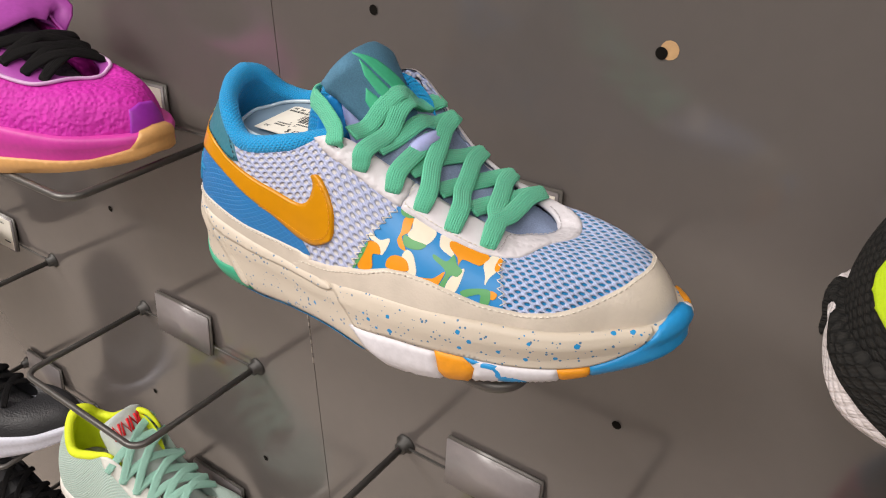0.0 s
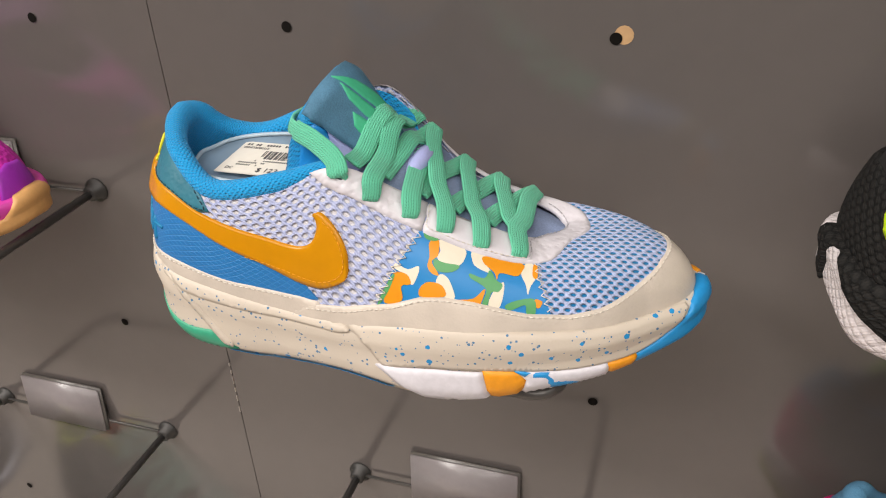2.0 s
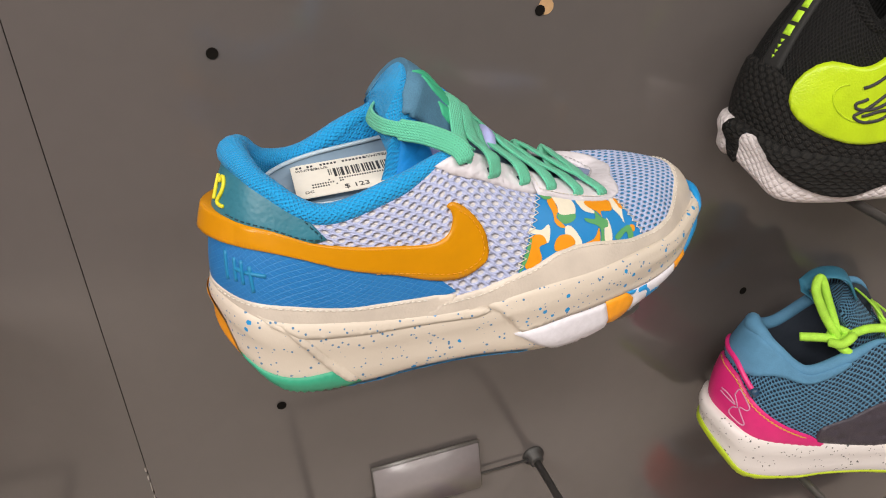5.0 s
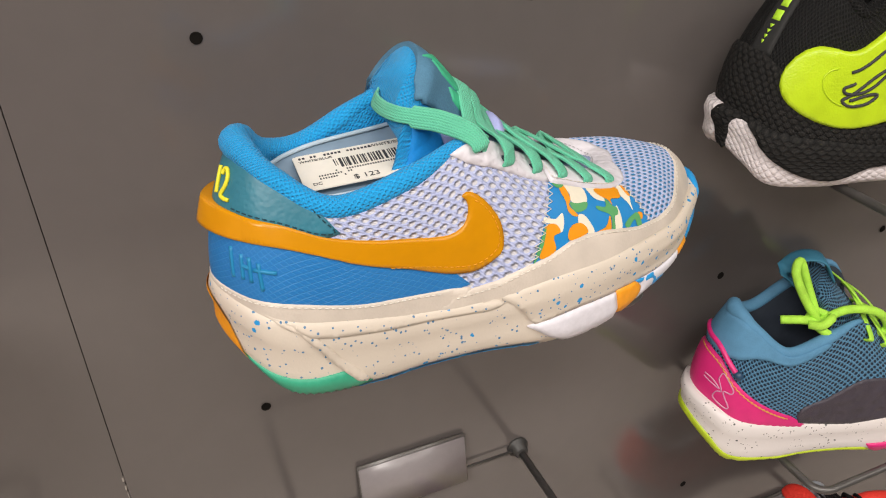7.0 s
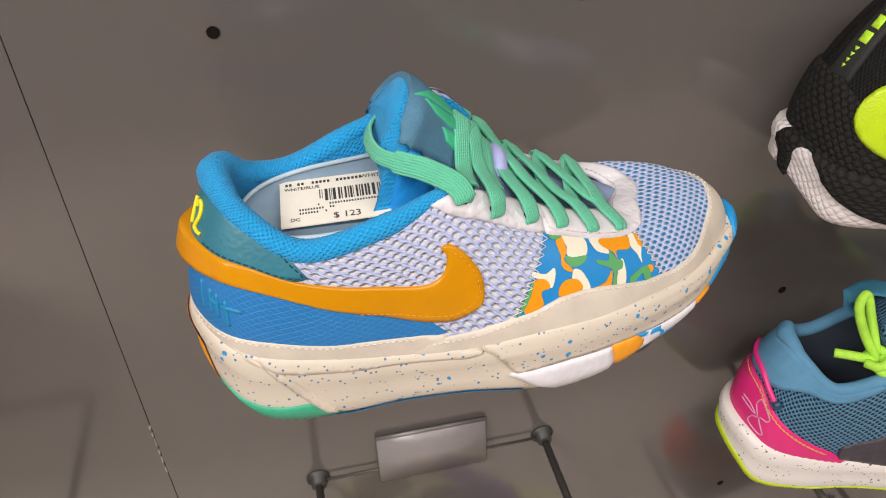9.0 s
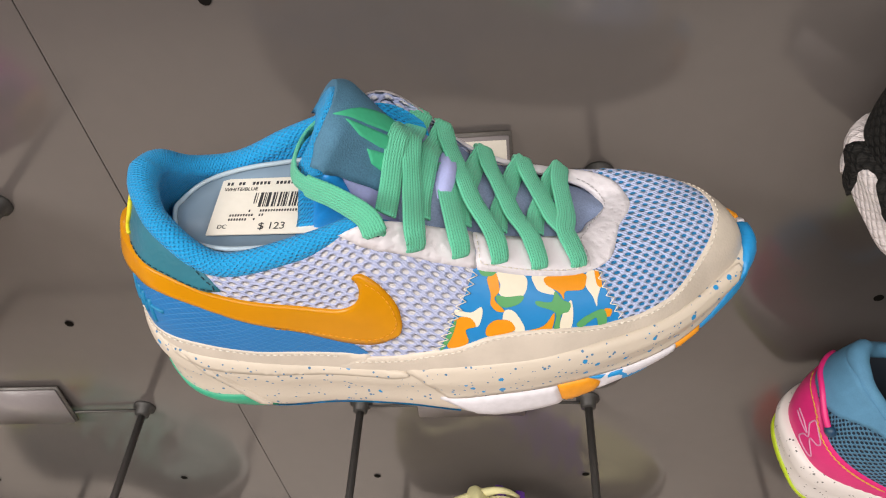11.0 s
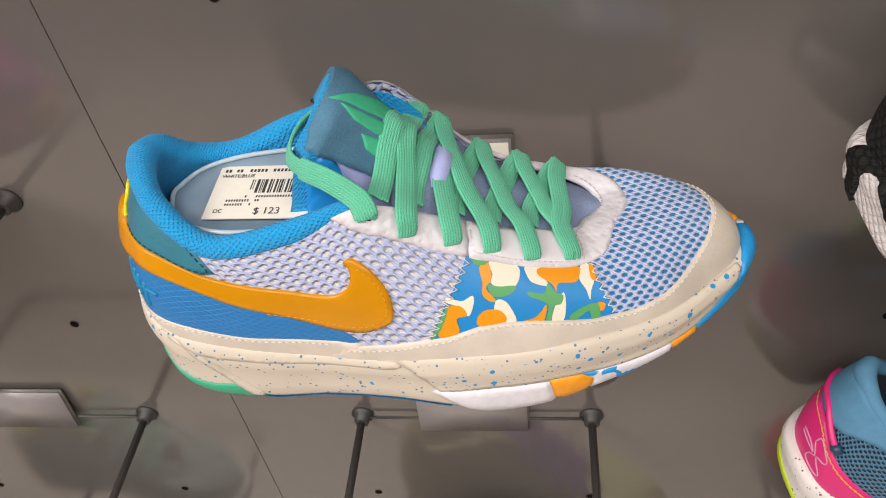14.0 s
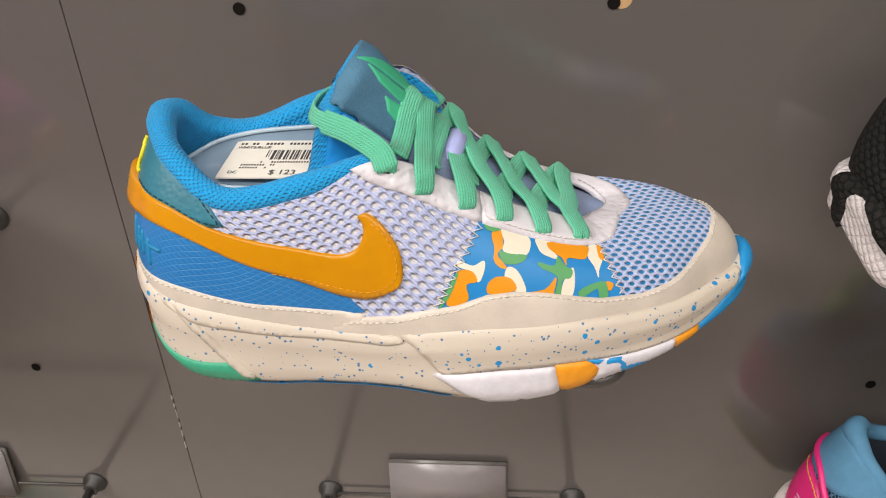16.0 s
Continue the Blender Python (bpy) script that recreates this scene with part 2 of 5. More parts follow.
def box(bm, x0, x1, y0, y1, z0, z1, bevel=0.0):
    r = bmesh.ops.create_cube(bm, size=1.0, matrix=Matrix.LocRotScale(((x0 + x1) / 2, (y0 + y1) / 2, (z0 + z1) / 2), None, (x1 - x0, y1 - y0, z1 - z0)))
    if bevel:
        es = list({e for v in r["verts"] for e in v.link_edges})
        bmesh.ops.bevel(bm, geom=es, offset=bevel, segments=2, affect="EDGES")
    return bm


def spline(pts, n, closed=False):
    """Catmull-Rom curve through the points, n samples a span."""
    p = np.array(pts, float)
    k = len(p)
    if closed:
        q = np.vstack([p[-1], p, p[0], p[1]])
        spans = k
    else:
        q = np.vstack([2 * p[0] - p[1], p, 2 * p[-1] - p[-2]])
        spans = k - 1
    out = []
    for i in range(spans):
        a, b, c, d = q[i], q[i + 1], q[i + 2], q[i + 3]
        for j in range(n):
            x = j / n
            out.append(0.5 * (2 * b + (c - a) * x + (2 * a - 5 * b + 4 * c - d) * x * x + (3 * b - a - 3 * c + d) * x ** 3))
    if not closed:
        out.append(p[-1])
    return np.array(out)


def tube(bm, path, r, seg=10, closed=False, caps=True):
    """A round bar along a path of points; r a number or one for each point."""
    path = [Vector(p) for p in path]
    n = len(path)
    rs = r if hasattr(r, "__len__") else [r] * n
    up, rings = None, []
    for i, p in enumerate(path):
        d = (path[(i + 1) % n] - path[i - 1]) if closed else path[min(i + 1, n - 1)] - path[max(i - 1, 0)]
        d.normalize()
        if up is None:
            up = d.orthogonal().normalized()
        up = (up - d * up.dot(d)).normalized()
        side = d.cross(up)
        rings.append([bm.verts.new(p + rs[i] * (math.cos(a) * up + math.sin(a) * side)) for a in [2 * math.pi * k / seg for k in range(seg)]])
    for i in range(n if closed else n - 1):
        a, b = rings[i], rings[(i + 1) % n]
        for k in range(seg):
            bm.faces.new((a[k], a[(k + 1) % seg], b[(k + 1) % seg], b[k]))
    if caps and not closed:
        bm.faces.new(rings[0]), bm.faces.new(rings[-1][::-1])
    return bm


def sheet(bm, grid, closed_u=False):
    """Quads over a grid of points grid[i][j]."""
    rows = [[bm.verts.new(tuple(p)) for p in row] for row in grid]
    n = len(rows)
    for i in range(n if closed_u else n - 1):
        a, b = rows[i], rows[(i + 1) % n]
        for j in range(len(a) - 1):
            bm.faces.new((a[j], b[j], b[j + 1], a[j + 1]))
    return rows

# ---- the last of a shoe: x heel to toe, y across (outer side minus), z up ----
# seam between upper and midsole, from the heel along the outer side to the toe and back along the inner side
BASE = [(-.121, -.010, .052), (-.112, -.033, .050), (-.096, -.045, .0455), (-.065, -.048, .038), (-.035, -.0465, .032), (-.005, -.0485, .031),
        (.03, -.051, .034), (.06, -.048, .034), (.09, -.038, .032), (.117, -.025, .031), (.136, -.008, .031), (.149, .005, .032),
        (.154, .018, .033), (.149, .032, .032), (.133, .045, .031), (.105, .052, .031), (.075, .048, .032), (.04, .036, .032),
        (.005, .027, .032), (-.03, .025, .033), (-.065, .027, .038), (-.095, .025, .0445), (-.113, .012, .051)]
# the upper's top edge: collar, lace facing, ridge over the toes
TOP = [(-.104, -.003, .110), (-.101, -.016, .109), (-.0918, -.028, .102), (-.070, -.038, .088), (-.035, -.037, .094), (-.004, -.031, .104),
       (.022, -.022, .090), (.048, -.014, .075), (.075, -.002, .062), (.082, .008, .0585), (.086, .013, .057), (.088, .017, .0565),
       (.089, .021, .0565), (.088, .025, .0565), (.085, .029, .058), (.078, .032, .061), (.060, .034, .068), (.032, .032, .086),
       (-.001, .029, .121), (-.035, .026, .109), (-.068, .023, .096), (-.088, .017, .099), (-.099, .008, .109)]
# midsole: widest line (x, y), top and bottom heights
SOLE = [(-.124, -.010, .056, .029), (-.115, -.035, .053, .019), (-.098, -.048, .0465, .006), (-.065, -.051, .040, .002), (-.035, -.049, .034, .001),
        (-.005, -.051, .033, .001), (.03, -.054, .038, -.002), (.06, -.051, .038, -.001), (.09, -.0425, .036, .004), (.117, -.030, .034, .008),
        (.139, -.0128, .034, .012), (.1545, .003, .035, .016), (.1605, .0185, .037, .019), (.1555, .0355, .035, .016), (.138, .050, .034, .012),
        (.107, .056, .034, .006), (.075, .051, .034, .002), (.04, .040, .036, .000), (.005, .031, .034, .001), (-.03, .030, .035, .001),
        (-.065, .032, .040, .002), (-.097, .030, .0465, .006), (-.115, .014, .054, .019)]
# how far in and how high the wall of the upper bends, at the same places
BEND = [(-.05, .45), (-.05, .45), (-.02, .5), (.0, .5), (.0, .55), (.0, .6), (.05, .65), (.11, .80), (.13, 1.0), (.12, 1.2), (.11, 1.36), (.10, 1.42),
        (.10, 1.44), (.10, 1.42), (.11, 1.36), (.13, 1.2), (.13, .95), (.1, .7), (.0, .6), (.0, .55), (.0, .5), (-.02, .5), (-.05, .45)]
NC = len(BASE)
SPAN = 10


def at(curve, t):
    """Point of a closed curve given by samples, t in 0..1."""
    x = (t % 1.0) * len(curve)
    i = int(x)
    f = x - i
    return curve[i % len(curve)] * (1 - f) + curve[(i + 1) % len(curve)] * f


class Shell:
    """The surfaces of one shoe: wall(t, s) is the upper, rim(t, r) the midsole's side."""

    def __init__(self, base=BASE, top=TOP, sole=SOLE, bend=BEND):
        self.base, self.top = spline(base, SPAN, True), spline(top, SPAN, True)
        self.sole, self.bend = spline(sole, SPAN, True), spline(bend, SPAN, True)
        d = np.roll(self.sole[:, :2], -1, 0) - np.roll(self.sole[:, :2], 1, 0)
        d /= np.linalg.norm(d, axis=1)[:, None]
        self.out = np.stack([d[:, 1], -d[:, 0]], 1)
        if (self.out[0] @ np.array([-1.0, 0])) < 0:
            self.out = -self.out

    def wall(self, t, s):
        b, e, k = at(self.base, t), at(self.top, t), at(self.bend, t)
        c = np.array([b[0] + (e[0] - b[0]) * k[0], b[1] + (e[1] - b[1]) * k[0], b[2] + (e[2] - b[2]) * k[1]])
        return (1 - s) ** 2 * b + 2 * s * (1 - s) * c + s * s * e

    def rim(self, t, r):
        """r: 0 at the top lip, 1 at the ground edge."""
        o, n = at(self.sole, t), at(self.out, t)
        h = o[2] - o[3]
        prof = ((-.10, -.0090, .002), (0.0, -.0046, .016), (.08, -.0016, .065), (.25, .0, .25), (.5, -.0016, .52), (.8, -.0012, .84), (1.0, -.004, 1.0), (1.1, -.016, 1.02))
        for (r0, o0, h0), (r1, o1, h1) in zip(prof, prof[1:]):
            if r <= r1 or r1 == 1.1:
                f = (r - r0) / (r1 - r0)
                off, hh = o0 + (o1 - o0) * f, h0 + (h1 - h0) * f
                break
        return np.array([o[0] + n[0] * off, o[1] + n[1] * off, o[2] - h * hh])

    def normal(self, f, t, s):
        e = 0.002
        a, b = f(t + e, s) - f(t - e, s), f(t, s + 0.01) - f(t, s - 0.01)
        n = np.cross(a, b)
        n /= np.linalg.norm(n) + 1e-12
        p = f(t, s)
        return n if n @ (p - np.array([p[0] * 0.9, -0.008, 0.03])) > 0 else -n


# ---- panels, seams and straps laid on a shoe's surface ----
TL, SL = 0.62, 0.075  # metres round the shoe and up its wall, for maps


def lay(ob, uvs):
    """Writes a map in metres, one pair for each vertex, into the mesh."""
    me = ob.data
    layer = me.uv_layers.new(name="map")
    idx = np.empty(len(me.loops), int)
    me.loops.foreach_get("vertex_index", idx)
    layer.data.foreach_set("uv", np.array(uvs, float)[idx].ravel())
    return ob


def level_map(ob):
    """Replaces a mesh's map by one of straight rows, seen from above and let down over the outer side."""
    co = np.empty(len(ob.data.vertices) * 3)
    ob.data.vertices.foreach_get("co", co)
    co = co.reshape(-1, 3)
    ob.data.uv_layers.remove(ob.data.uv_layers[0])
    return lay(ob, np.stack([co[:, 0] * 0.97 + co[:, 1] * 0.25, co[:, 1] * 0.97 - co[:, 0] * 0.25 + co[:, 2] * 0.85], 1))


def panel(name, f, outline, h, material, parent, label="", curve=3, step=0.004, sh=None, scale=(TL, SL), bevel=0.0009):
    """A thin piece with a rounded edge over the surface f(t, s), bounded by an outline in (t, s)."""
    rise = h if callable(h) else (lambda t: h)
    h = rise(0.3)
    pts = spline(outline, curve, True) if curve > 1 else np.array(outline, float)
    bm = bmesh.new()
    vs = [bm.verts.new((t * scale[0], s * scale[1], 0)) for t, s in pts]
    bm.faces.new(vs)
    bmesh.ops.remove_doubles(bm, verts=bm.verts, dist=1e-6)
    bmesh.ops.triangulate(bm, faces=bm.faces[:])
    bmesh.ops.dissolve_degenerate(bm, dist=1e-6, edges=bm.edges)
    for _ in range(7):
        long = [e for e in bm.edges if e.calc_length() > step]
        if not long:
            break
        bmesh.ops.subdivide_edges(bm, edges=long, cuts=1)
        bmesh.ops.triangulate(bm, faces=[q for q in bm.faces if len(q.verts) > 3])
    if bevel and h > 0.0009:
        bmesh.ops.inset_region(bm, faces=bm.faces[:], thickness=bevel, use_even_offset=False)
    rim = {v for e in bm.edges if e.is_boundary for v in e.verts}
    low = {}
    ring = [e for e in bm.edges if e.is_boundary]
    bm.verts.index_update()
    flat = [(v.co.x / scale[0], v.co.y / scale[1]) for v in bm.verts]
    uvs = [(v.co.x, v.co.y) for v in bm.verts]
    for v, (t, s) in zip(list(bm.verts), flat):
        p, n = f(t, s), SHN(f, t, s)
        if v in rim:
            low[v] = (p - n * 0.0008, (v.co.x, v.co.y))
            v.co = p + n * (rise(t) * (0.55 if bevel else 1.0) if h > 0.0009 else h)
        else:
            v.co = p + n * rise(t)
    lowv = {}
    if h <= 0.0009:
        low, ring = {}, []
    for v in list(low):
        lowv[v] = bm.verts.new(low[v][0])
        uvs.append(low[v][1])
    for e in ring:
        a, b = e.verts
        bm.faces.new((a, b, lowv[b], lowv[a]))
    ob = part(name, bm, material, parent, label)
    return lay(ob, uvs)


def SHN(f, t, s):
    e = 0.002
    a, b = f(t + e, s) - f(t - e, s), f(t, s + 0.01) - f(t, s - 0.01)
    n = np.cross(a, b)
    n = n / (np.linalg.norm(n) + 1e-12)
    p = f(t, s)
    return n if n @ (p - np.array([p[0] * 0.9, 0.0, 0.03])) > 0 else -n


def strip(name, path, normals, width, thick, material, parent, label=""):
    """A flat ribbon along a path, with a rounded section; width a number or one for each point."""
    path, normals = np.array(path, float), np.array(normals, float)
    n = len(path)
    ws = width if hasattr(width, "__len__") else [width] * n
    bm, uvs, rings, run = bmesh.new(), [], [], 0.0
    prof = [(-1, 0), (-.92, .75), (-.5, 1), (0, 1.05), (.5, 1), (.92, .75), (1, 0), (.92, -.75), (0, -1), (-.92, -.75)]
    for i in range(n):
        d = path[min(i + 1, n - 1)] - path[max(i - 1, 0)]
        d /= np.linalg.norm(d) + 1e-12
        nn = normals[i] - d * (normals[i] @ d)
        nn /= np.linalg.norm(nn) + 1e-12
        side = np.cross(d, nn)
        if i:
            run += float(np.linalg.norm(path[i] - path[i - 1]))
        ring = []
        for a, c in prof:
            ring.append(bm.verts.new(path[i] + side * a * ws[i] / 2 + nn * c * thick / 2))
            uvs.append((run, a * ws[i] / 2))
        rings.append(ring)
    k = len(prof)
    for a, b in zip(rings, rings[1:]):
        for j in range(k):
            bm.faces.new((a[j], a[(j + 1) % k], b[(j + 1) % k], b[j]))
    bm.faces.new(rings[0]), bm.faces.new(rings[-1][::-1])
    return lay(part(name, bm, material, parent, label), uvs)


def seam(name, f, pts, h, material, parent, pitch=0.0034, r=0.00028, zig=0.0, duty=0.62):
    """Stitches: short threads in a row along a line in (t, s), or a zigzag of half-width zig in s."""
    line = spline(pts, 40)
    pos = np.array([f(t, s) for t, s in line])
    run = np.concatenate([[0], np.cumsum(np.linalg.norm(np.diff(pos, axis=0), axis=1))])
    bm = bmesh.new()
    k = max(2, int(run[-1] / pitch))
    on = lambda d: np.array([np.interp(d, run, line[:, 0]), np.interp(d, run, line[:, 1])])
    for i in range(k):
        a, b = on(i * pitch), on((i + (1 if zig else duty)) * pitch)
        if zig:
            sg = 1 if i % 2 else -1
            a, b = a + np.array([zig * sg, 0]), b - np.array([zig * sg, 0])
        pa, pb = f(*a) + SHN(f, *a) * h, f(*b) + SHN(f, *b) * h
        tube(bm, [pa, pb], r, 5)
    return part(name, bm, material, parent)

# ---- the display wall ----
def words(name, text, x, y, size, parent, material=INK, z=0.0006, m=None):
    cu = bpy.data.curves.new(name, "FONT")
    cu.body, cu.size, cu.extrude = text, size, 0.00004
    ob = new(name, cu)
    dg = bpy.context.evaluated_depsgraph_get()
    me = bpy.data.meshes.new_from_object(ob.evaluated_get(dg))
    bpy.data.objects.remove(ob)
    me.materials.clear()
    me.materials.append(material)
    ob = new(name, me)
    ob.parent = parent
    ob.matrix_basis = m if m else Matrix.Translation((x, y, z))
    return ob


def wall_panel(name, x0, x1, z0, z1):
    ob = new(name, mesh_of(name, box(bmesh.new(), x0, x1, 0.0, 0.018, z0, z1, 0.0002), WALL, False))
    return tagged(ob, "dark grey laminated display wall panel with peg holes", "wall panel", kind="structure")


seam_panel = wall_panel("wall_panel_1", -1.40, -0.1980, 0.25, 2.4)
wall_panel("wall_panel_2", -0.1975, 1.40, 0.25, 2.4)


def plain(name, b, m, label, cat):
    return tagged(new(name, mesh_of(name, box(bmesh.new(), *b), m, False)), label, cat, kind="structure")


plain("floor", (-4, 4, -2.6, 0.1, -0.05, 0), FLOOR, "plain light shop floor", "floor")
plain("ceiling", (-4, 4, -2.6, 0.1, 3.0, 3.05), ROOM, "plain light shop ceiling", "ceiling")
plain("wall_back", (-4, 4, 0.02, 0.12, 0, 3.0), ROOM, "plain shop wall behind the display panels", "wall")
# unseen front wall, added close and dark to deepen the laminate's reflections
plain("wall_front", (-4, 4, -2.7, -2.6, 0, 3.0), DARK_FRONT, "unseen dark wall added to darken reflections in the display panels", "wall")
plain("wall_left", (-4.1, -4, -2.6, 0.1, 0, 3.0), ROOM, "plain shop side wall", "wall")
plain("wall_right", (4, 4.1, -2.6, 0.1, 0, 3.0), ROOM, "plain shop side wall", "wall")

rnd = random.Random(11)
z = 1.168
while z < 1.226:
    h = rnd.uniform(0.003, 0.010)
    part("chipped_edge", box(bmesh.new(), -0.1980 - rnd.uniform(0.0004, 0.0010), -0.1979, -0.0005, 0.002, z, z + h, 0.0001), CHIPPED, seam_panel, "pale chipped laminate edge", False)
    z += h + rnd.uniform(0.001, 0.006)

PITCH_X, PITCH_Z = 0.38, 0.244


def bracket(x, z):
    """A wire shoe bracket: two arms from the wall, joined in front, with collars and a thin wire along the wall."""
    ob = thing("shoe_bracket", pose(x, 0, z), "dark steel wire shoe bracket fixed to the grey wall", "bracket", "shoe brackets")
    w, d, r = 0.094, 0.143, 0.014
    pts = [(-w, 0, 0), (-w, -d + r, 0)]
    pts += [(-w + r - r * math.cos(a), -d + r - r * math.sin(a), 0) for a in np.linspace(0, math.pi / 2, 7)][1:]
    pts += [(w - r + r * math.sin(a), -d + r - r * math.cos(a), 0) for a in np.linspace(0, math.pi / 2, 7)]
    pts += [(w, 0, 0)]
    pts = [(px, py, py * 0.02) for px, py, _ in pts]
    part("loop", tube(bmesh.new(), pts, 0.0032), METAL, ob)
    for sx in (-w, w):
        part("collar", tube(bmesh.new(), [(sx, 0.001, 0), (sx, -0.002, 0), (sx, -0.003, 0), (sx, -0.009, 0), (sx, -0.010, 0)], [0.0095, 0.0095, 0.0065, 0.006, 0.0045], 16), COLLAR_STEEL, ob, "dark wall collar")
    part("wire", tube(bmesh.new(), [(-w, -0.004, 0), (w, -0.004, 0)], 0.0012, 6), METAL, ob)
    return ob


def price_tag(x, z, paper=False):
    ob = thing("price_tag_holder", pose(x, -0.006, z, -6), "frosted clear plastic price tag holder with dark edge", "price tag", "price tags")
    part("holder", box(bmesh.new(), -0.044, 0.044, -0.0035, -0.001, -0.012, 0.033, 0.0006), CLEAR, ob)
    if paper:
        part("paper", box(bmesh.new(), -0.0425, 0.0425, -0.0042, -0.0036, -0.010, 0.031), PAPER, ob, "cream printed price slip", False)
        part("print_bar", box(bmesh.new(), -0.036, 0.002, -0.0044, -0.0042, 0.0235, 0.0258), INK, ob, "", False)
        for j, (x0, x1) in enumerate(((-0.036, -0.012), (-0.008, 0.010), (-0.036, -0.020), (0.022, 0.036))):
            part("print_bar", box(bmesh.new(), x0, x1, -0.0044, -0.0042, 0.017 - 0.006 * j, 0.0188 - 0.006 * j), INK, ob, "", False)
        words("lettering", "WHITE/BLU", 0, 0, 0.0042, ob, m=Matrix.Translation((0.006, -0.0044, 0.0232)) @ pose(0, 0, 0, 90))
    part("rim", box(bmesh.new(), -0.0445, 0.0455, -0.001, 0.0015, -0.012, 0.0345, 0.0005), EDGE, ob)
    return ob


for i in (-2, -1, 0, 1):
    for k in (-2, -1, 0, 1):
        bracket(0.004 + PITCH_X * i, 1.127 + PITCH_Z * k)
        price_tag(0.003 + (PITCH_X + 0.013) * i, 1.130 + PITCH_Z * k, k == 1 or (i, k) == (-2, 0))


def peg_hole(x, z, chipped=False):
    ob = thing("peg_hole", pose(x, 0, z), "dark round peg hole in the grey wall", "hole", "peg holes", "structure")
    # no hole is cut: a flat near-black disc paints the shade inside it
    bm = bmesh.new()
    bmesh.ops.create_circle(bm, cap_ends=True, segments=20, radius=0.0034, matrix=pose(0, -0.0006, 0, 90))
    part("bore_shade", bm, HOLE, ob)
    if chipped:
        bm = bmesh.new()
        bmesh.ops.create_circle(bm, cap_ends=True, segments=14, radius=0.0052, matrix=pose(0.0042, -0.0003, 0.002, 90))
        part("chip", bm, CHIP, ob, "bare chipboard where the laminate broke away")


for hx in (-0.493, -0.294, -0.099, 0.0995, 0.2895, 0.476):
    for hz in (0.996, 1.246, 1.5):
        peg_hole(hx, hz, hx == 0.0995 and hz == 1.5)

# ---- shoes ----
def wall_mesh(sh, nt=138, ns=14, inset=0.0, t0=0.0, t1=1.0, s0=0.0, s1=1.0):
    """The upper's wall as a sheet with its map; a closed ring when it runs all the way round."""
    ring = t1 - t0 >= 1.0
    ts = [t0 + (t1 - t0) * i / nt for i in range(nt if ring else nt + 1)]
    ss = [s0 + (s1 - s0) * j / ns for j in range(ns + 1)]
    bm = bmesh.new()
    sheet(bm, [[sh.wall(t, s) - (inset * SHN(sh.wall, t, s) if inset else 0) for s in ss] for t in ts], ring)
    return bm, [(t * TL, s * SL) for t in ts for s in ss]


def sole_mesh(sh, nt=184):
    bm = bmesh.new()
    rs = (-.1, -.05, 0.0, .04, .08, .15, .25, .38, .5, .65, .8, .9, 1.0, 1.1)
    rows = sheet(bm, [[sh.rim(i / nt, r) for r in rs] for i in range(nt)], True)
    bm.faces.new([r[-1] for r in rows])
    bm.faces.new([r[0] for r in rows])
    return bm, [(i / nt * TL, r * 0.04) for i in range(nt) for r in rs]


def collar_roll(sh, parent, material, t0, t1, r, inward=0.004, lift=0.0, label="padded collar"):
    """The padded roll along the upper's top edge."""
    n = 90
    pts, rs, uvs = [], [], []
    for i in range(n + 1):
        t = t0 + (t1 - t0) * i / n
        p, nn = sh.wall(t, 1.0), SHN(sh.wall, t, 0.97)
        back = max(0.0, 1 - min(abs(t), abs(1 - t)) / 0.06)
        pts.append(p - nn * inward + np.array([0, 0, lift + 0.002 * back]))
        end = min(1.0, 0.35 + 6 * i / n, 0.35 + 6 * (n - i) / n)
        rs.append((r + 0.0018 * back) * end)
    seg = 14
    ob = part("collar", tube(bmesh.new(), pts, rs, seg), material, parent, label)
    uvs = [(i * (t1 - t0) * TL / n, 2 * math.pi * r * k / seg) for i in range(n + 1) for k in range(seg)]
    return lay(ob, uvs)


def lining(sh, parent, material, t0, t1, depth=0.0082):
    bm, uv = wall_mesh(sh, 90, 8, depth, t0, t1, 0.12, 1.0)
    return lay(part("lining", bm, material, parent), uv)


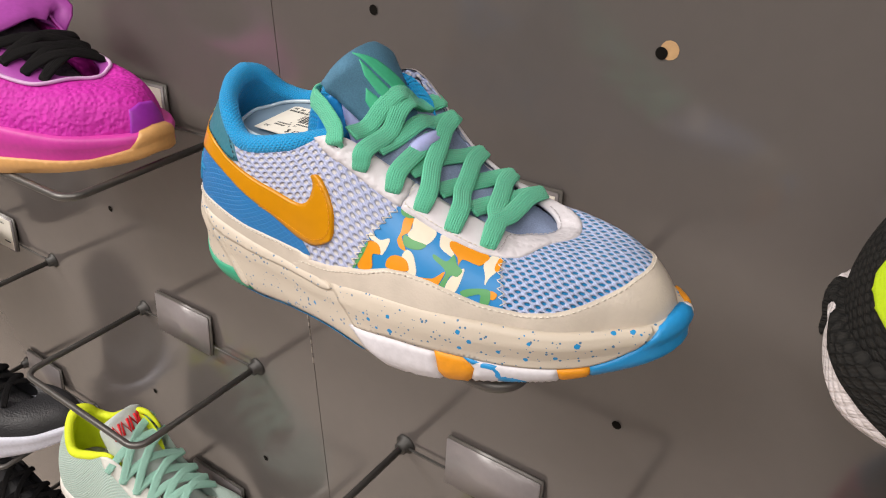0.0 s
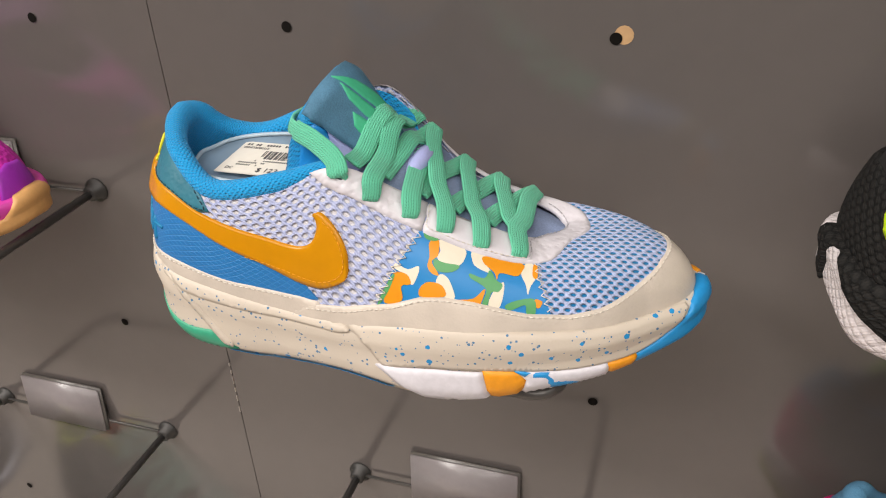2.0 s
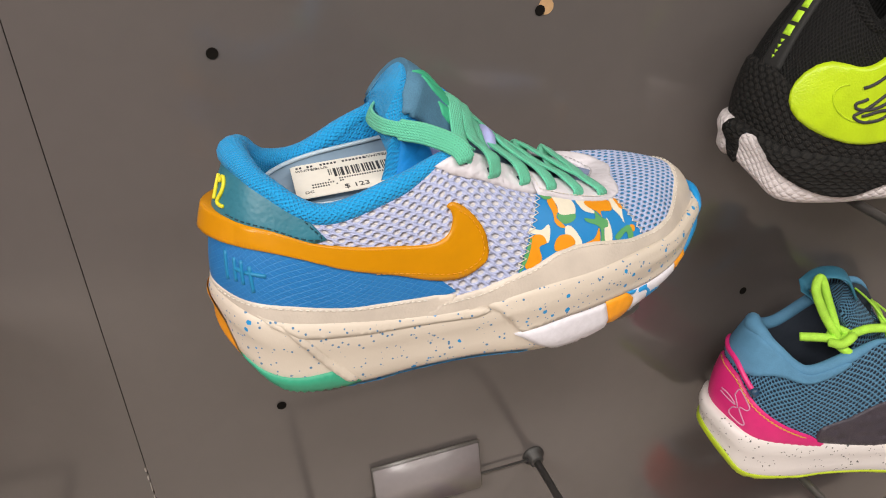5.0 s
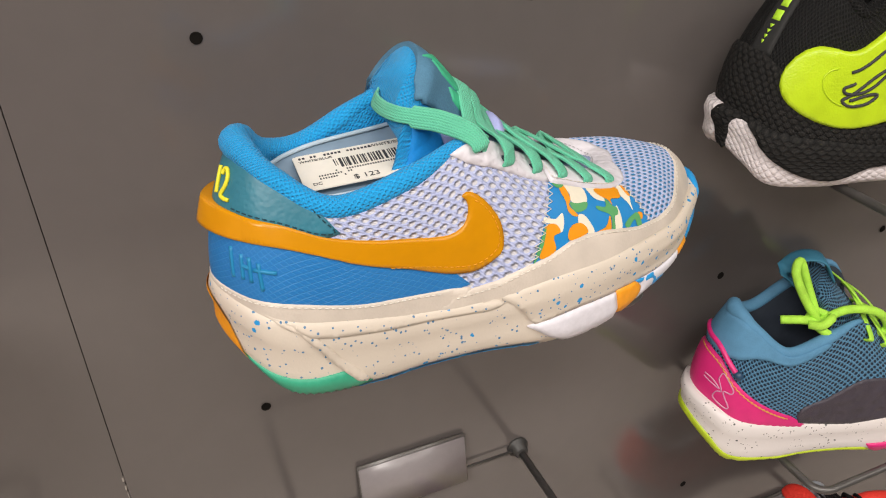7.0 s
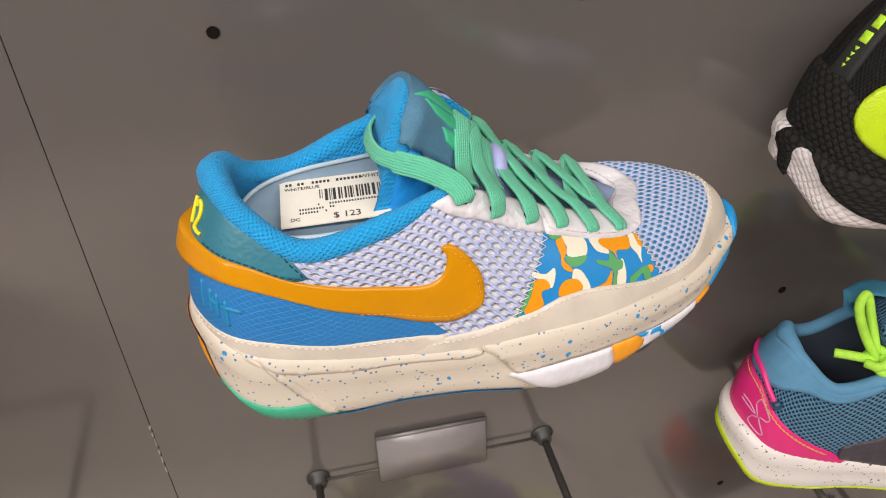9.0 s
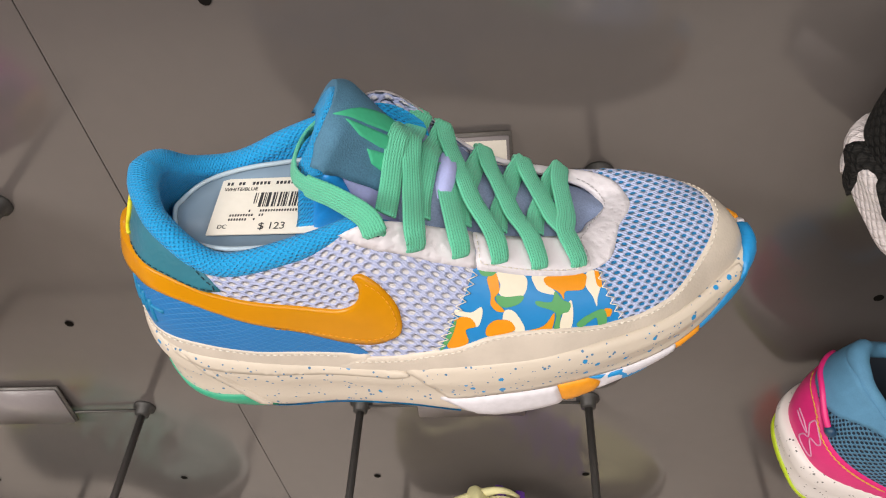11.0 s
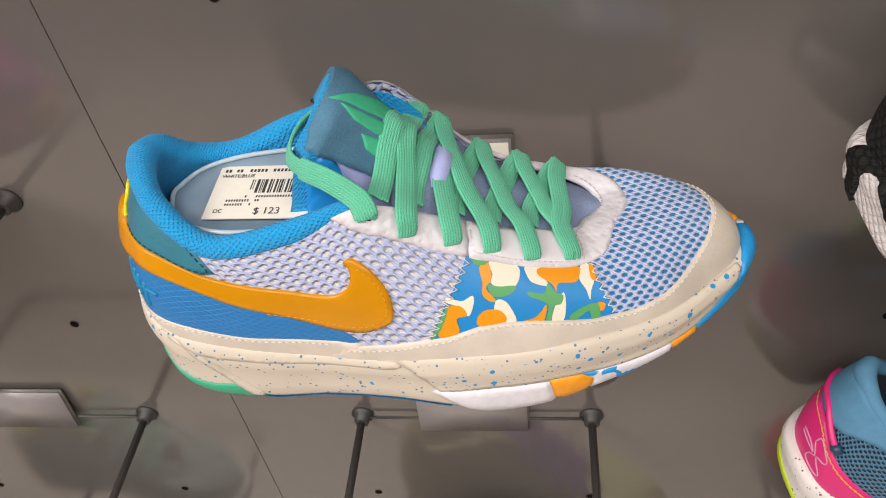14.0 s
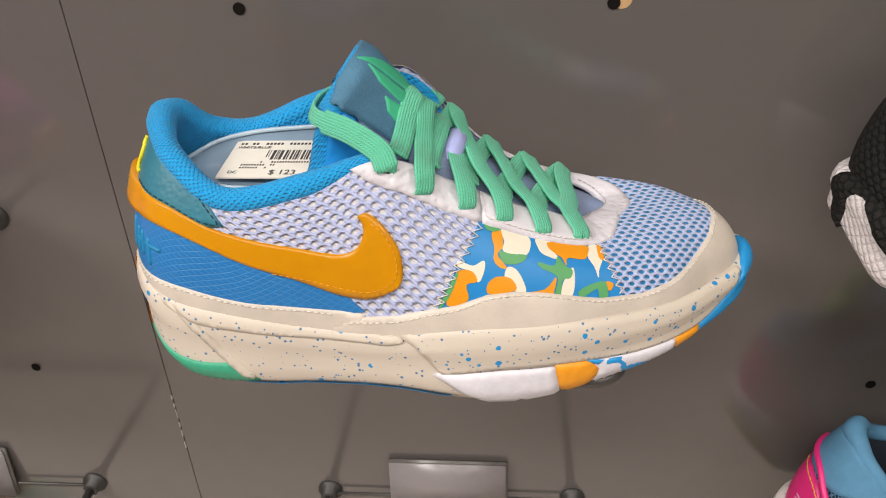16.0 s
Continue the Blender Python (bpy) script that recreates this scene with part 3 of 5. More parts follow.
class Tongue:
    """A padded tongue: face(a, b) runs from the toe end (a 0) to the tip (a 1), b across."""

    def __init__(self, path, half, thick=0.007, arch=0.006, flare=0.9):
        self.path, self.half, self.thick, self.arch, self.flare = spline(path, 12), spline(half, 12), thick, arch, flare

    def mid(self, a):
        x = min(max(a, 0.0), 0.99999) * (len(self.path) - 1)
        i = int(x)
        f = x - i
        return self.path[i] * (1 - f) + self.path[i + 1] * f

    def face(self, a, b):
        p, q = self.mid(a), self.mid(a + 0.02) - self.mid(a - 0.02)
        up = np.array([-q[2], 0, q[0]])
        up /= np.linalg.norm(up) + 1e-12
        if up[2] < 0 and up[0] < 0:
            up = -up
        x = min(max(a, 0.0), 1.0) * (len(self.half) - 1)
        i = min(int(x), len(self.half) - 2)
        w = self.half[i] + (self.half[i + 1] - self.half[i]) * (x - i)
        w = w[0] * (1 - 0.25 * max(0.0, (a - 0.9) / 0.1) ** 2)
        return p + np.array([0, w * math.sin(1.6 * b), 0]) - up * self.arch * (1 + self.flare * min(1.0, max(0.0, (0.88 - a) / 0.3))) * (1 - math.cos(1.6 * b))

    def build(self, name, material, parent, label=""):
        bm = bmesh.new()
        na, nb = 30, 16
        f = lambda a, b: self.face(a, b)
        rows = []
        for i in range(na + 1):
            a = i / na
            ring = []
            n = SHN(f, min(max(a, 0.02), 0.97), 0.0)
            if n[0] < 0:
                n = -n
            for j in range(nb + 1):
                b = -1 + 2 * j / nb
                ring.append(f(a, b))
            end = 1 if a < 0.93 else math.sqrt(max(0.05, 1 - ((a - 0.93) / 0.08) ** 2))
            fill = min(1.0, max(0.0, (a - 0.66) / 0.16)) * self.arch * 0.9
            under = [p - n * end * (self.thick * (1 - 0.7 * (abs(2 * j / nb - 1) ** 3)) + fill * max(0.0, math.cos(1.6 * (2 * j / nb - 1)))) for j, p in enumerate(ring)]
            rows.append(ring + under[::-1])
        vs = [[bm.verts.new(p) for p in r] for r in rows]
        k = len(vs[0])
        for a, b in zip(vs, vs[1:]):
            for j in range(k):
                bm.faces.new((a[j], a[(j + 1) % k], b[(j + 1) % k], b[j]))
        bm.faces.new(vs[0]), bm.faces.new(vs[-1][::-1])
        uvs = [(i * 0.0045, (j if j <= nb else 2 * nb + 1 - j) * 0.0052) for i in range(na + 1) for j in range(k)]
        return lay(part(name, bm, material, parent, label), uvs)


def lace_over(name, p0, p1, n0, n1, lift, width, material, parent, dive0=True, dive1=True, thick=0.0017, via=()):
    """A flat lace from eyelet to eyelet, arched over what lies between; a diving end turns over the eyelet's lip."""
    p0, p1, n0, n1 = (np.array(v, float) for v in (p0, p1, n0, n1))
    n0, n1 = n0 / np.linalg.norm(n0), n1 / np.linalg.norm(n1)
    mids = [np.array(v, float) for v in via] or [p0 * 0.5 + p1 * 0.5 + (n0 + n1) / 2 * lift]

    def end(p, n, toward, dive):
        if not dive:
            return [(p + n * 0.0034, n)]
        out = p - toward
        out = out - n * (out @ n)
        out /= np.linalg.norm(out) + 1e-9
        return [(p + out * .0004 - n * .0045, out), (p + out * .0030 + n * .0006, out * .85 + n * .5), (p + out * .0006 + n * .0036, n * .9 + out * .35)]

    k = len(mids)
    ctrl = end(p0, n0, mids[0], dive0) + [(m, n0 * (1 - (i + 1) / (k + 1)) + n1 * (i + 1) / (k + 1)) for i, m in enumerate(mids)] + end(p1, n1, mids[-1], dive1)[::-1]
    c, ns = spline([q for q, _ in ctrl], 9), spline([q for _, q in ctrl], 9)
    m = len(c)
    near = lambda i: min(i if dive0 else 99, m - 1 - i if dive1 else 99)
    ws = [width * (0.60 + 0.40 * min(1.0, near(i) / 24.0)) for i in range(m)]
    return strip(name, c, ns, ws, thick, material, parent)


# ---- the shoe in the middle ----
SH = Shell()
main = thing("basketball_shoe", pose(0, -0.108, 1.372), "pale blue mesh basketball shoe with green laces and orange side stripe", "shoe", "display shoes")
bm, uv = sole_mesh(SH)
sole = lay(part("midsole", bm, FOAM, main, "cream foam midsole with blue paint speckles"), uv)
bm, uv = wall_mesh(SH)
lay(part("quarter", bm, QUARTER, main, "lilac spacer mesh"), uv)
lining(SH, main, COLLAR_M, -0.235, 0.235)
collar_roll(SH, main, COLLAR_M, -0.203, 0.222, 0.0052, 0.0035, 0.0012)

W = SH.wall
R = SH.rim
RAND = [(0.195, .10), (0.223, .115), (0.2391, .155), (0.2544, .195), (0.2721, .268), (0.289, .292), (0.3066, .28), (0.3227, .245), (0.3396, .205), (0.3557, .192),
        (0.3688, .175), (0.391, .19), (0.4171, .245), (0.4455, .315), (0.4816, .40), (0.52, .43), (0.555, .42), (0.5859, .36), (0.62, .30), (0.66, .25), (0.70, .2), (0.76, .14), (0.80, .10)]
panel("toe_guard", W, [(0.17, -.03)] + RAND + [(0.82, -.03)] + [(0.82 - 0.65 * i / 24, -.06) for i in range(1, 24)], 0.0012, RANDM, main, "cream leather guard round the toe", 1)
panel("heel_guard", W, [(0.205, -.05), (0.205, .12), (0.19, .148), (0.15, .175), (0.10, .16), (0.05, .115), (0, .09), (-0.05, .09), (-0.1, .1), (-0.18, .1), (-0.18, -.05), (-0.1, -.05), (0, -.05), (0.1, -.05)], 0.0010, RANDM, main, "cream leather edge above the midsole", 1)
seam("stitching", W, [(t, s - .028) for t, s in RAND[:21]], 0.0014, THREAD, main, 0.0029)
seam("stitching", W, [(0.02, .070), (0.06, .10), (0.11, .14), (0.16, .148), (0.19, .122)], 0.0013, THREAD, main, 0.0029)
panel("heel_quarter", W, [(-0.16, .10), (-0.16, .55), (-0.06, .58), (0.0, .60), (0.06, .62), (0.12, .62), (0.155, .47), (0.178, .35), (0.192, .27), (0.2053, .14), (0.18, .11), (0.14, .12), (0.1, .12), (0.05, .1), (0, .08), (-0.08, .09)], 0.0005, RIPSTOP, main, "blue ripstop heel panel", 1)
panel("heel_patch", W, [(-0.13, .83), (-0.118, 1.0), (-0.06, 1.0), (0, 1.0), (0.06, 1.0), (0.1, 1.0), (0.1186, .985), (0.1235, .91), (0.1286, .815), (0.1133, .73), (0.09, .70), (0.06, .67), (0.03, .65), (-.03, .65), (-0.09, .70)], 0.0010, TEAL, main, "teal leather heel patch", 1)
seam("patch_stitching", W, [(0.115, .97), (0.1205, .90), (0.1255, .825), (0.112, .772), (0.09, .745), (0.06, .716), (0.03, .70)], 0.0012, NAVY_TH, main, 0.0030, 0.0003)

STRIPE = [(-0.09, .68), (-0.05, .675), (0.0, .672), (0.035, .684), (0.0626, .702), (0.0918, .734), (0.1133, .758), (0.1332, .759), (0.1585, .646), (0.1792, .555), (0.1935, .505), (0.2030, .525),
          (0.2068, .60), (0.2060, .665), (0.2035, .705), (0.2090, .708), (0.2180, .625), (0.2253, .515), (0.2276, .42), (0.2268, .31), (0.2199, .253), (0.2084, .222), (0.1931, .25), (0.1769, .322),
          (0.1555, .435), (0.1225, .586), (0.0887, .572), (0.0603, .545), (0.0335, .518), (0.0, .50), (-0.05, .50), (-0.09, .52)]
panel("side_stripe", W, STRIPE, lambda t: 0.0015 + 0.0045 * max(0.0, 1 - abs(t + 0.005) / 0.055), SWOOSH_M, main, "glossy translucent orange stripe wrapping round the heel", 3, 0.003, bevel=0)
seam("stripe_stitching", W, [(0.152, .45), (0.178, .355), (0.195, .29), (0.208, .262), (0.219, .29), (0.2245, .35), (0.2248, .43), (0.222, .52), (0.2165, .60), (0.2095, .66)], 0.0017, mat("orange_thread", (0.78, 0.36, 0.03), 0.5), main, 0.0028, 0.0002)

# printed side panel and its shapes
panel("printed_panel", W, [(0.2736, .76), (0.2652, .595), (0.2552, .418), (0.2437, .15), (0.2544, .18), (0.2721, .25), (0.289, .27), (0.3066, .258), (0.3227, .23), (0.3396, .195), (0.3557, .18), (0.3519, .38), (0.3504, .544), (0.3511, .70), (0.3319, .70), (0.3089, .73), (0.292, .76)], 0.0003, PAINT_BLUE, main, "blue side panel printed with camouflage shapes", 1, 0.0022)
CAMO = {
    "cream": (PAINT_CREAM, [[(.2575, .481), (.2652, .456), (.2721, .494), (.2721, .443), (.2683, .354), (.2652, .367), (.2629, .418), (.2567, .443)],
                            [(.2874, .735), (.3036, .71), (.3036, .62), (.2982, .544), (.2905, .544), (.2851, .582), (.2874, .646)],
                            [(.2859, .456), (.2905, .456), (.2936, .405), (.2959, .3), (.2913, .28), (.2836, .367)],
                            [(.3089, .70), (.3181, .70), (.3166, .62), (.3197, .532), (.3105, .57), (.3082, .633)],
                            [(.3197, .367), (.3266, .468), (.3258, .342), (.3227, .241), (.3166, .253)],
                            [(.3419, .66), (.3481, .66), (.3488, .544), (.3435, .443), (.3412, .367), (.3404, .456), (.3381, .557)]]),
    "orange": (PAINT_ORANGE, [[(.2567, .418), (.2644, .418), (.2667, .354), (.2606, .329), (.2606, .228), (.2498, .19), (.2506, .266), (.2529, .329)],
                              [(.2836, .72), (.2867, .722), (.2859, .608), (.2813, .544), (.2859, .456), (.2813, .456), (.2782, .506), (.2798, .582), (.2798, .684)],
                              [(.2729, .342), (.279, .392), (.2874, .38), (.2897, .304), (.279, .278), (.2721, .278)],
                              [(.3174, .68), (.3396, .66), (.3388, .582), (.335, .532), (.325, .544), (.3227, .481), (.3212, .544), (.3151, .62)],
                              [(.2943, .28), (.3074, .305), (.3151, .392), (.3128, .291), (.3097, .262)],
                              [(.3481, .66), (.3508, .64), (.3490, .519), (.3458, .544)],
                              [(.3458, .329), (.3504, .304), (.3481, .253), (.345, .266)]]),
    "green": (PAINT_GREEN, [[(.2529, .354), (.2567, .405), (.2529, .291), (.2483, .203), (.2452, .177)],
                            [(.2767, .757), (.2867, .744), (.2836, .709), (.2775, .709)],
                            [(.2828, .57), (.2897, .557), (.2997, .557), (.2966, .506), (.2897, .481), (.2836, .494)],
                            [(.3066, .506), (.3151, .481), (.3189, .557), (.322, .481), (.3258, .443), (.3235, .38), (.3189, .367), (.3158, .253), (.3128, .266), (.3158, .392), (.3066, .468)],
                            [(.3266, .266), (.3342, .316), (.345, .329), (.345, .2), (.3396, .205), (.3388, .278), (.3296, .228)]]),
}
for k, (colour, (pm, shapes)) in enumerate(CAMO.items()):
    for sp in shapes:
        panel("print_shape", W, sp, 0.0005 + 0.00007 * k, pm, main, colour + " printed camouflage shape", 4, 0.002)
seam("zigzag_stitching", W, [(0.2736, .74), (0.2652, .595), (0.2552, .418), (0.2440, .17)], 0.0010, THREAD, main, 0.0019, 0.00022, 0.0024)
seam("zigzag_stitching", W, [(0.3509, .66), (0.3504, .544), (0.3519, .38), (0.3553, .21)], 0.0010, THREAD, main, 0.0019, 0.00022, 0.0024)

# toe mesh
vamp = panel("vamp", W, [(0.3511, .70), (0.3519, .38), (0.3557, .17), (0.3688, .15), (0.391, .165), (0.4171, .22), (0.4455, .29), (0.4816, .37), (0.52, .40), (0.555, .39), (0.5859, .33), (0.62, .27), (0.65, .22), (0.655, .6), (0.648, .9),
                  (0.63, 1.0), (0.58, 1.0), (0.52, 1.0), (0.46, 1.0), (0.41, 1.0), (0.38, .9)], 0.0004, VAMP_M, main, "pale blue toe mesh over blue lining", 1, 0.003)
level_map(vamp)

# lace facing
panel("facing", W, [(0.1985, 1.0), (0.21, .88), (0.2191, .835), (0.2399, .797), (0.2652, .765), (0.2745, .755), (0.2775, .88), (0.279, 1.0), (0.26, 1.0), (0.23, 1.0)], 0.0014, PEARL, main, "white pebbled lace facing", 1)
panel("facing", W, [(0.2755, .75), (0.2882, .735), (0.3151, .685), (0.3342, .66), (0.3488, .672), (0.363, .690), (0.377, .735), (0.393, .795), (0.42, .855), (0.47, .875), (0.52, .88), (0.57, .875), (0.61, .85), (0.64, .815), (0.665, .79), (0.70, .78), (0.74, .80), (0.775, .84), (0.80, 1.0),
                    (0.76, 1.0), (0.72, 1.0), (0.68, 1.0), (0.64, 1.0), (0.59, 1.0), (0.52, 1.0), (0.45, 1.0), (0.40, 1.0), (0.35, 1.0), (0.31, 1.0), (0.28, 1.0), (0.2785, .88)], 0.0013, PEARL, main, "white lace facing round the throat", 2, 0.003)
panel("facing_overlay", W, [(0.2765, .765), (0.2882, .75), (0.3151, .70), (0.3342, .675), (0.347, .69), (0.351, .80), (0.3515, .90), (0.345, .985), (0.32, .99), (0.30, .99), (0.281, .99), (0.2785, .87)], 0.0019, WHITE_M, main, "smooth white lace facing overlay", 1)
seam("facing_stitching", W, [(0.2795, .97), (0.2785, .87), (0.278, .79), (0.2882, .772), (0.3151, .722), (0.3342, .697), (0.3455, .715)], 0.0022, THREAD, main, 0.0026, 0.00022)
seam("facing_stitching", W, [(0.345, .72), (0.3485, .82), (0.349, .9), (0.356, .955), (0.39, .972), (0.44, .978), (0.52, .98), (0.60, .975), (0.66, .95)], 0.0018, mat("grey_thread", (0.45, 0.43, 0.45), 0.8), main, 0.0026, 0.00022)

# outsole pieces on the rim
panel("outsole_heel", R, [(0.045, .80), (0.06, .78), (0.0772, .74), (0.1002, .715), (0.1179, .66), (0.1324, .90), (0.12, 1.02), (0.10, 1.04), (0.08, 1.04), (0.06, 1.02), (0.04, 1.0), (0.03, .9)], 0.0010, RUB_GREEN, main, "green rubber heel outsole", 1, scale=(TL, 0.04))
panel("outsole_back", R, [(-0.03, .20), (0.006, .21), (0.018, .27), (0.026, .5), (0.038, .78), (0.048, .86), (0.04, 1.0), (0.02, 1.0), (-0.02, 1.0), (-0.04, .6)], 0.0008, RUB_ORANGE, main, "orange rubber back outsole", 1, scale=(TL, 0.04))
panel("outsole_edge", R, [(0.127, .95), (0.16, .955), (0.20, .955), (0.25, .95), (0.25, 1.03), (0.20, 1.03), (0.16, 1.03), (0.12, 1.03)], 0.0007, RUB_BLUE, main, "thin blue outsole edge", 1, scale=(TL, 0.04))
panel("outsole_plate", R, [(0.2406, .60), (0.26, .565), (0.2813, .535), (0.3128, .555), (0.3155, .80), (0.318, 1.03), (0.29, 1.05), (0.27, 1.03), (0.2580, .86)], 0.0022, RUB_WHITE, main, "white rubber outsole plate", 1, scale=(TL, 0.04))
panel("outsole_block", R, [(0.3128, .53), (0.325, .55), (0.3342, .575), (0.3404, .72), (0.337, 1.03), (0.319, 1.03), (0.3155, .80)], 0.0021, RUB_ORANGE, main, "orange rubber outsole block", 1, scale=(TL, 0.04))
panel("outsole_front", R, [(0.3342, .575), (0.3634, .65), (0.38, .67), (0.3964, .69), (0.3995, 1.03), (0.38, 1.03), (0.36, 1.03), (0.337, 1.03), (0.3404, .72)], 0.0019, RUB_WHITE, main, "white rubber front outsole", 1, scale=(TL, 0.04))
panel("splash", R, [(0.3327, .56), (0.3442, .61), (0.3557, .64), (0.361, .76), (0.372, .82), (0.3787, .97), (0.3649, .99), (0.3557, .95), (0.3519, .74), (0.343, .70)], 0.0023, RUB_BLUE, main, "blue splash on the outsole", 2, scale=(TL, 0.04))
panel("outsole_block", R, [(0.3964, .685), (0.408, .70), (0.4194, .71), (0.4205, 1.03), (0.41, 1.03), (0.3995, 1.03)], 0.0019, RUB_ORANGE, main, "orange rubber outsole block", 1, scale=(TL, 0.04))
panel("toe_bumper", R, [(0.4194, .71), (0.438, .62), (0.4555, .47), (0.468, .25), (0.479, .06), (0.50, -.02), (0.525, -.05), (0.545, -.03), (0.548, .3), (0.542, .6), (0.535, 1.03), (0.50, 1.03), (0.47, 1.03), (0.44, 1.03), (0.4205, 1.03)], 0.0016, RUB_BLUE, main, "blue rubber toe bumper", 1, scale=(TL, 0.04))
panel("toe_bumper", R, [(0.547, .0), (0.556, .05), (0.562, .3), (0.56, .6), (0.556, 1.03), (0.536, 1.03), (0.543, .6), (0.549, .3)], 0.0015, RUB_WHITE, main, "white rubber toe bumper strip", 1, scale=(TL, 0.04))
panel("toe_bumper", R, [(0.557, .04), (0.575, .03), (0.593, .08), (0.60, .4), (0.60, 1.03), (0.557, 1.03), (0.561, .6), (0.563, .3)], 0.0016, RUB_ORANGE, main, "orange rubber toe bumper side", 1, scale=(TL, 0.04))
# raised ledge and ridges moulded into the heel half of the midsole
panel("ledge", R, [(0.1, .19), (0.134, .19), (0.174, .165), (0.205, .17), (0.217, .19), (0.226, .15), (0.222, .08), (0.20, .03), (0.15, .0), (0.10, .0), (0.06, .0), (0.06, .03), (0.09, .08)], 0.0011, FOAM, main, "", 2, 0.003, scale=(TL, 0.04), bevel=0)
panel("ridge", R, [(0.055, .0), (0.066, .0), (0.0985, .11), (0.115, .49), (0.130, .80), (0.124, .84), (0.109, .50), (0.093, .14)], 0.00095, FOAM, main, "", 2, 0.003, scale=(TL, 0.04), bevel=0)

panel("forefoot_foam", R, [(0.224, .02), (0.232, .20), (0.2391, .40), (0.2452, .59), (0.26, .555), (0.2813, .525), (0.3128, .54), (0.33, .56), (0.36, .63), (0.395, .67), (0.42, .68), (0.44, .58), (0.455, .42), (0.466, .2), (0.472, .04),
                            (0.45, .01), (0.42, .01), (0.38, .01), (0.34, .01), (0.30, .01), (0.26, .01)], 0.0010, FOAM, main, "", 2, 0.003, scale=(TL, 0.04), bevel=0)

# tongue, its patch and emblem
TG = Tongue([(.089, .019, .0545), (.06, .014, .064), (.042, .010, .076), (.027, .008, .087), (.016, .007, .097), (.007, .007, .108), (-.002, .007, .121), (-.011, .007, .132), (-.018, .007, .1375)],
            [(.016, 0), (.020, 0), (.023, 0), (.025, 0), (.0265, 0), (.027, 0), (.0265, 0), (.026, 0), (.023, 0)], 0.011, 0.024, 1.5)
F = TG.face
tongue = TG.build("tongue", COLLAR_M, main, "bright blue padded tongue")
SC = (0.135, 0.024)
panel("tongue_front", F, [(.02, -.95), (.3, -.98), (.5, -.9), (.5, 0), (.5, .9), (.3, .98), (.02, .95), (.02, 0)], 0.0006, GUSSET, tongue, "grey blue knit tongue front", 1, scale=SC)
panel("tongue_panel", F, [(.42, -.60), (.60, -.60), (.78, -.60), (.72, 0), (.72, .60), (.42, .60), (.42, 0)], 0.0012, LAVENDER, tongue, "lavender tongue panel", 1, scale=SC)
panel("tongue_side", F, [(.36, -.90), (.60, -.90), (.83, -.88), (.83, -.60), (.60, -.58), (.36, -.58)], 0.0016, SATIN, tongue, "bright blue satin tongue side", 1, scale=SC)
patch = panel("tongue_patch", F, [(.80, -.62), (.86, -.74), (.92, -.80), (.965, -.62), (.985, 0), (.965, .95), (.90, 1.0), (.80, 1.0), (.66, .98), (.56, .85), (.50, .25), (.505, -.10), (.55, -.36), (.67, -.46)], 0.0028, PATCH_M, tongue, "steel blue twill tongue patch", 1, 0.002, scale=SC, bevel=0)
for leaf in ([(.950, -.24), (.850, -.06), (.775, .04), (.695, .13), (.650, .05), (.700, -.04), (.790, -.12), (.875, -.18)],
             [(.890, -.24), (.785, -.165), (.700, -.10), (.660, -.06), (.668, -.16), (.730, -.22), (.815, -.26)],
             [(.770, -.31), (.710, -.25), (.660, -.20), (.632, -.27), (.675, -.33), (.725, -.35)],
             [(.640, .06), (.645, -.08), (.640, -.20), (.620, -.26), (.612, -.16), (.618, -.02)]):
    mid = sum(q[1] for q in leaf) / len(leaf)
    panel("emblem", F, [(q[0], mid + (q[1] - mid) * 1.2) for q in leaf], 0.0036, GREEN_EMB, patch, "green raised emblem shape", 1, 0.0012, scale=SC, bevel=0)
panel("lace_loop", F, [(.405, -.34), (.485, -.34), (.485, 0), (.485, .30), (.405, .30), (.405, 0)], 0.0074, LAVENDER, tongue, "lavender ribbed lace loop", 1, scale=SC)

# knitted gusset that closes the throat under the laces
bm, GN = bmesh.new(), 22
rows = []
for i in range(GN + 1):
    q = i / GN
    a, b = W(.235 + .262 * q, .965), W(.795 - .292 * q, .965)
    rows.append([a + (b - a) * v + np.array([0, 0, -.0035 + .004 * math.sin(math.pi * v)]) for v in np.linspace(0, 1, 13)])
sheet(bm, rows)
lay(part("gusset", bm, GUSSET, tongue, "grey blue knit under the laces"), [(i * .004, j * .003) for i in range(GN + 1) for j in range(13)])

# laces
LE = [(.2191, .945), (.2399, .885), (.266, .872), (.2897, .845), (.3135, .797), (.3373, .775)]
ME = [(.808, .93), (.784, .92), (.758, .91), (.736, .90), (.712, .88), (.684, .86)]
LP, LN = [W(*q) for q in LE], [SHN(W, *q) for q in LE]
MP, MN = [W(*q) for q in ME], [SHN(W, *q) for q in ME]
UPN = np.array([0.55, -0.15, 0.82])
# eyelets are not cut: dark patches on the facing paint their shaded openings
for q in LE + ME:
    panel("eyelet", W, [(q[0] + .0042 * math.cos(x), q[1] + .036 * math.sin(x)) for x in np.linspace(0, 2 * math.pi, 13)[:-1]], 0.0023, DARK_IN, main, "", 1)
mix = lambda a, b, f: np.array(a) * (1 - f) + np.array(b) * f
TGP = np.array([F(a, b) for a in np.linspace(0, 1, 50) for b in np.linspace(-1, 1, 31)])


def over(c, up, cap=0.02):
    """The point c lifted to lie on the tongue, plus up."""
    c = np.array(c, float)
    near = TGP[np.hypot(TGP[:, 0] - c[0], TGP[:, 1] - c[1]) < 0.0045]
    z = near[:, 2].max() if len(near) else c[2]
    return np.array([c[0], c[1], max(c[2], min(z, c[2] + cap)) + up])


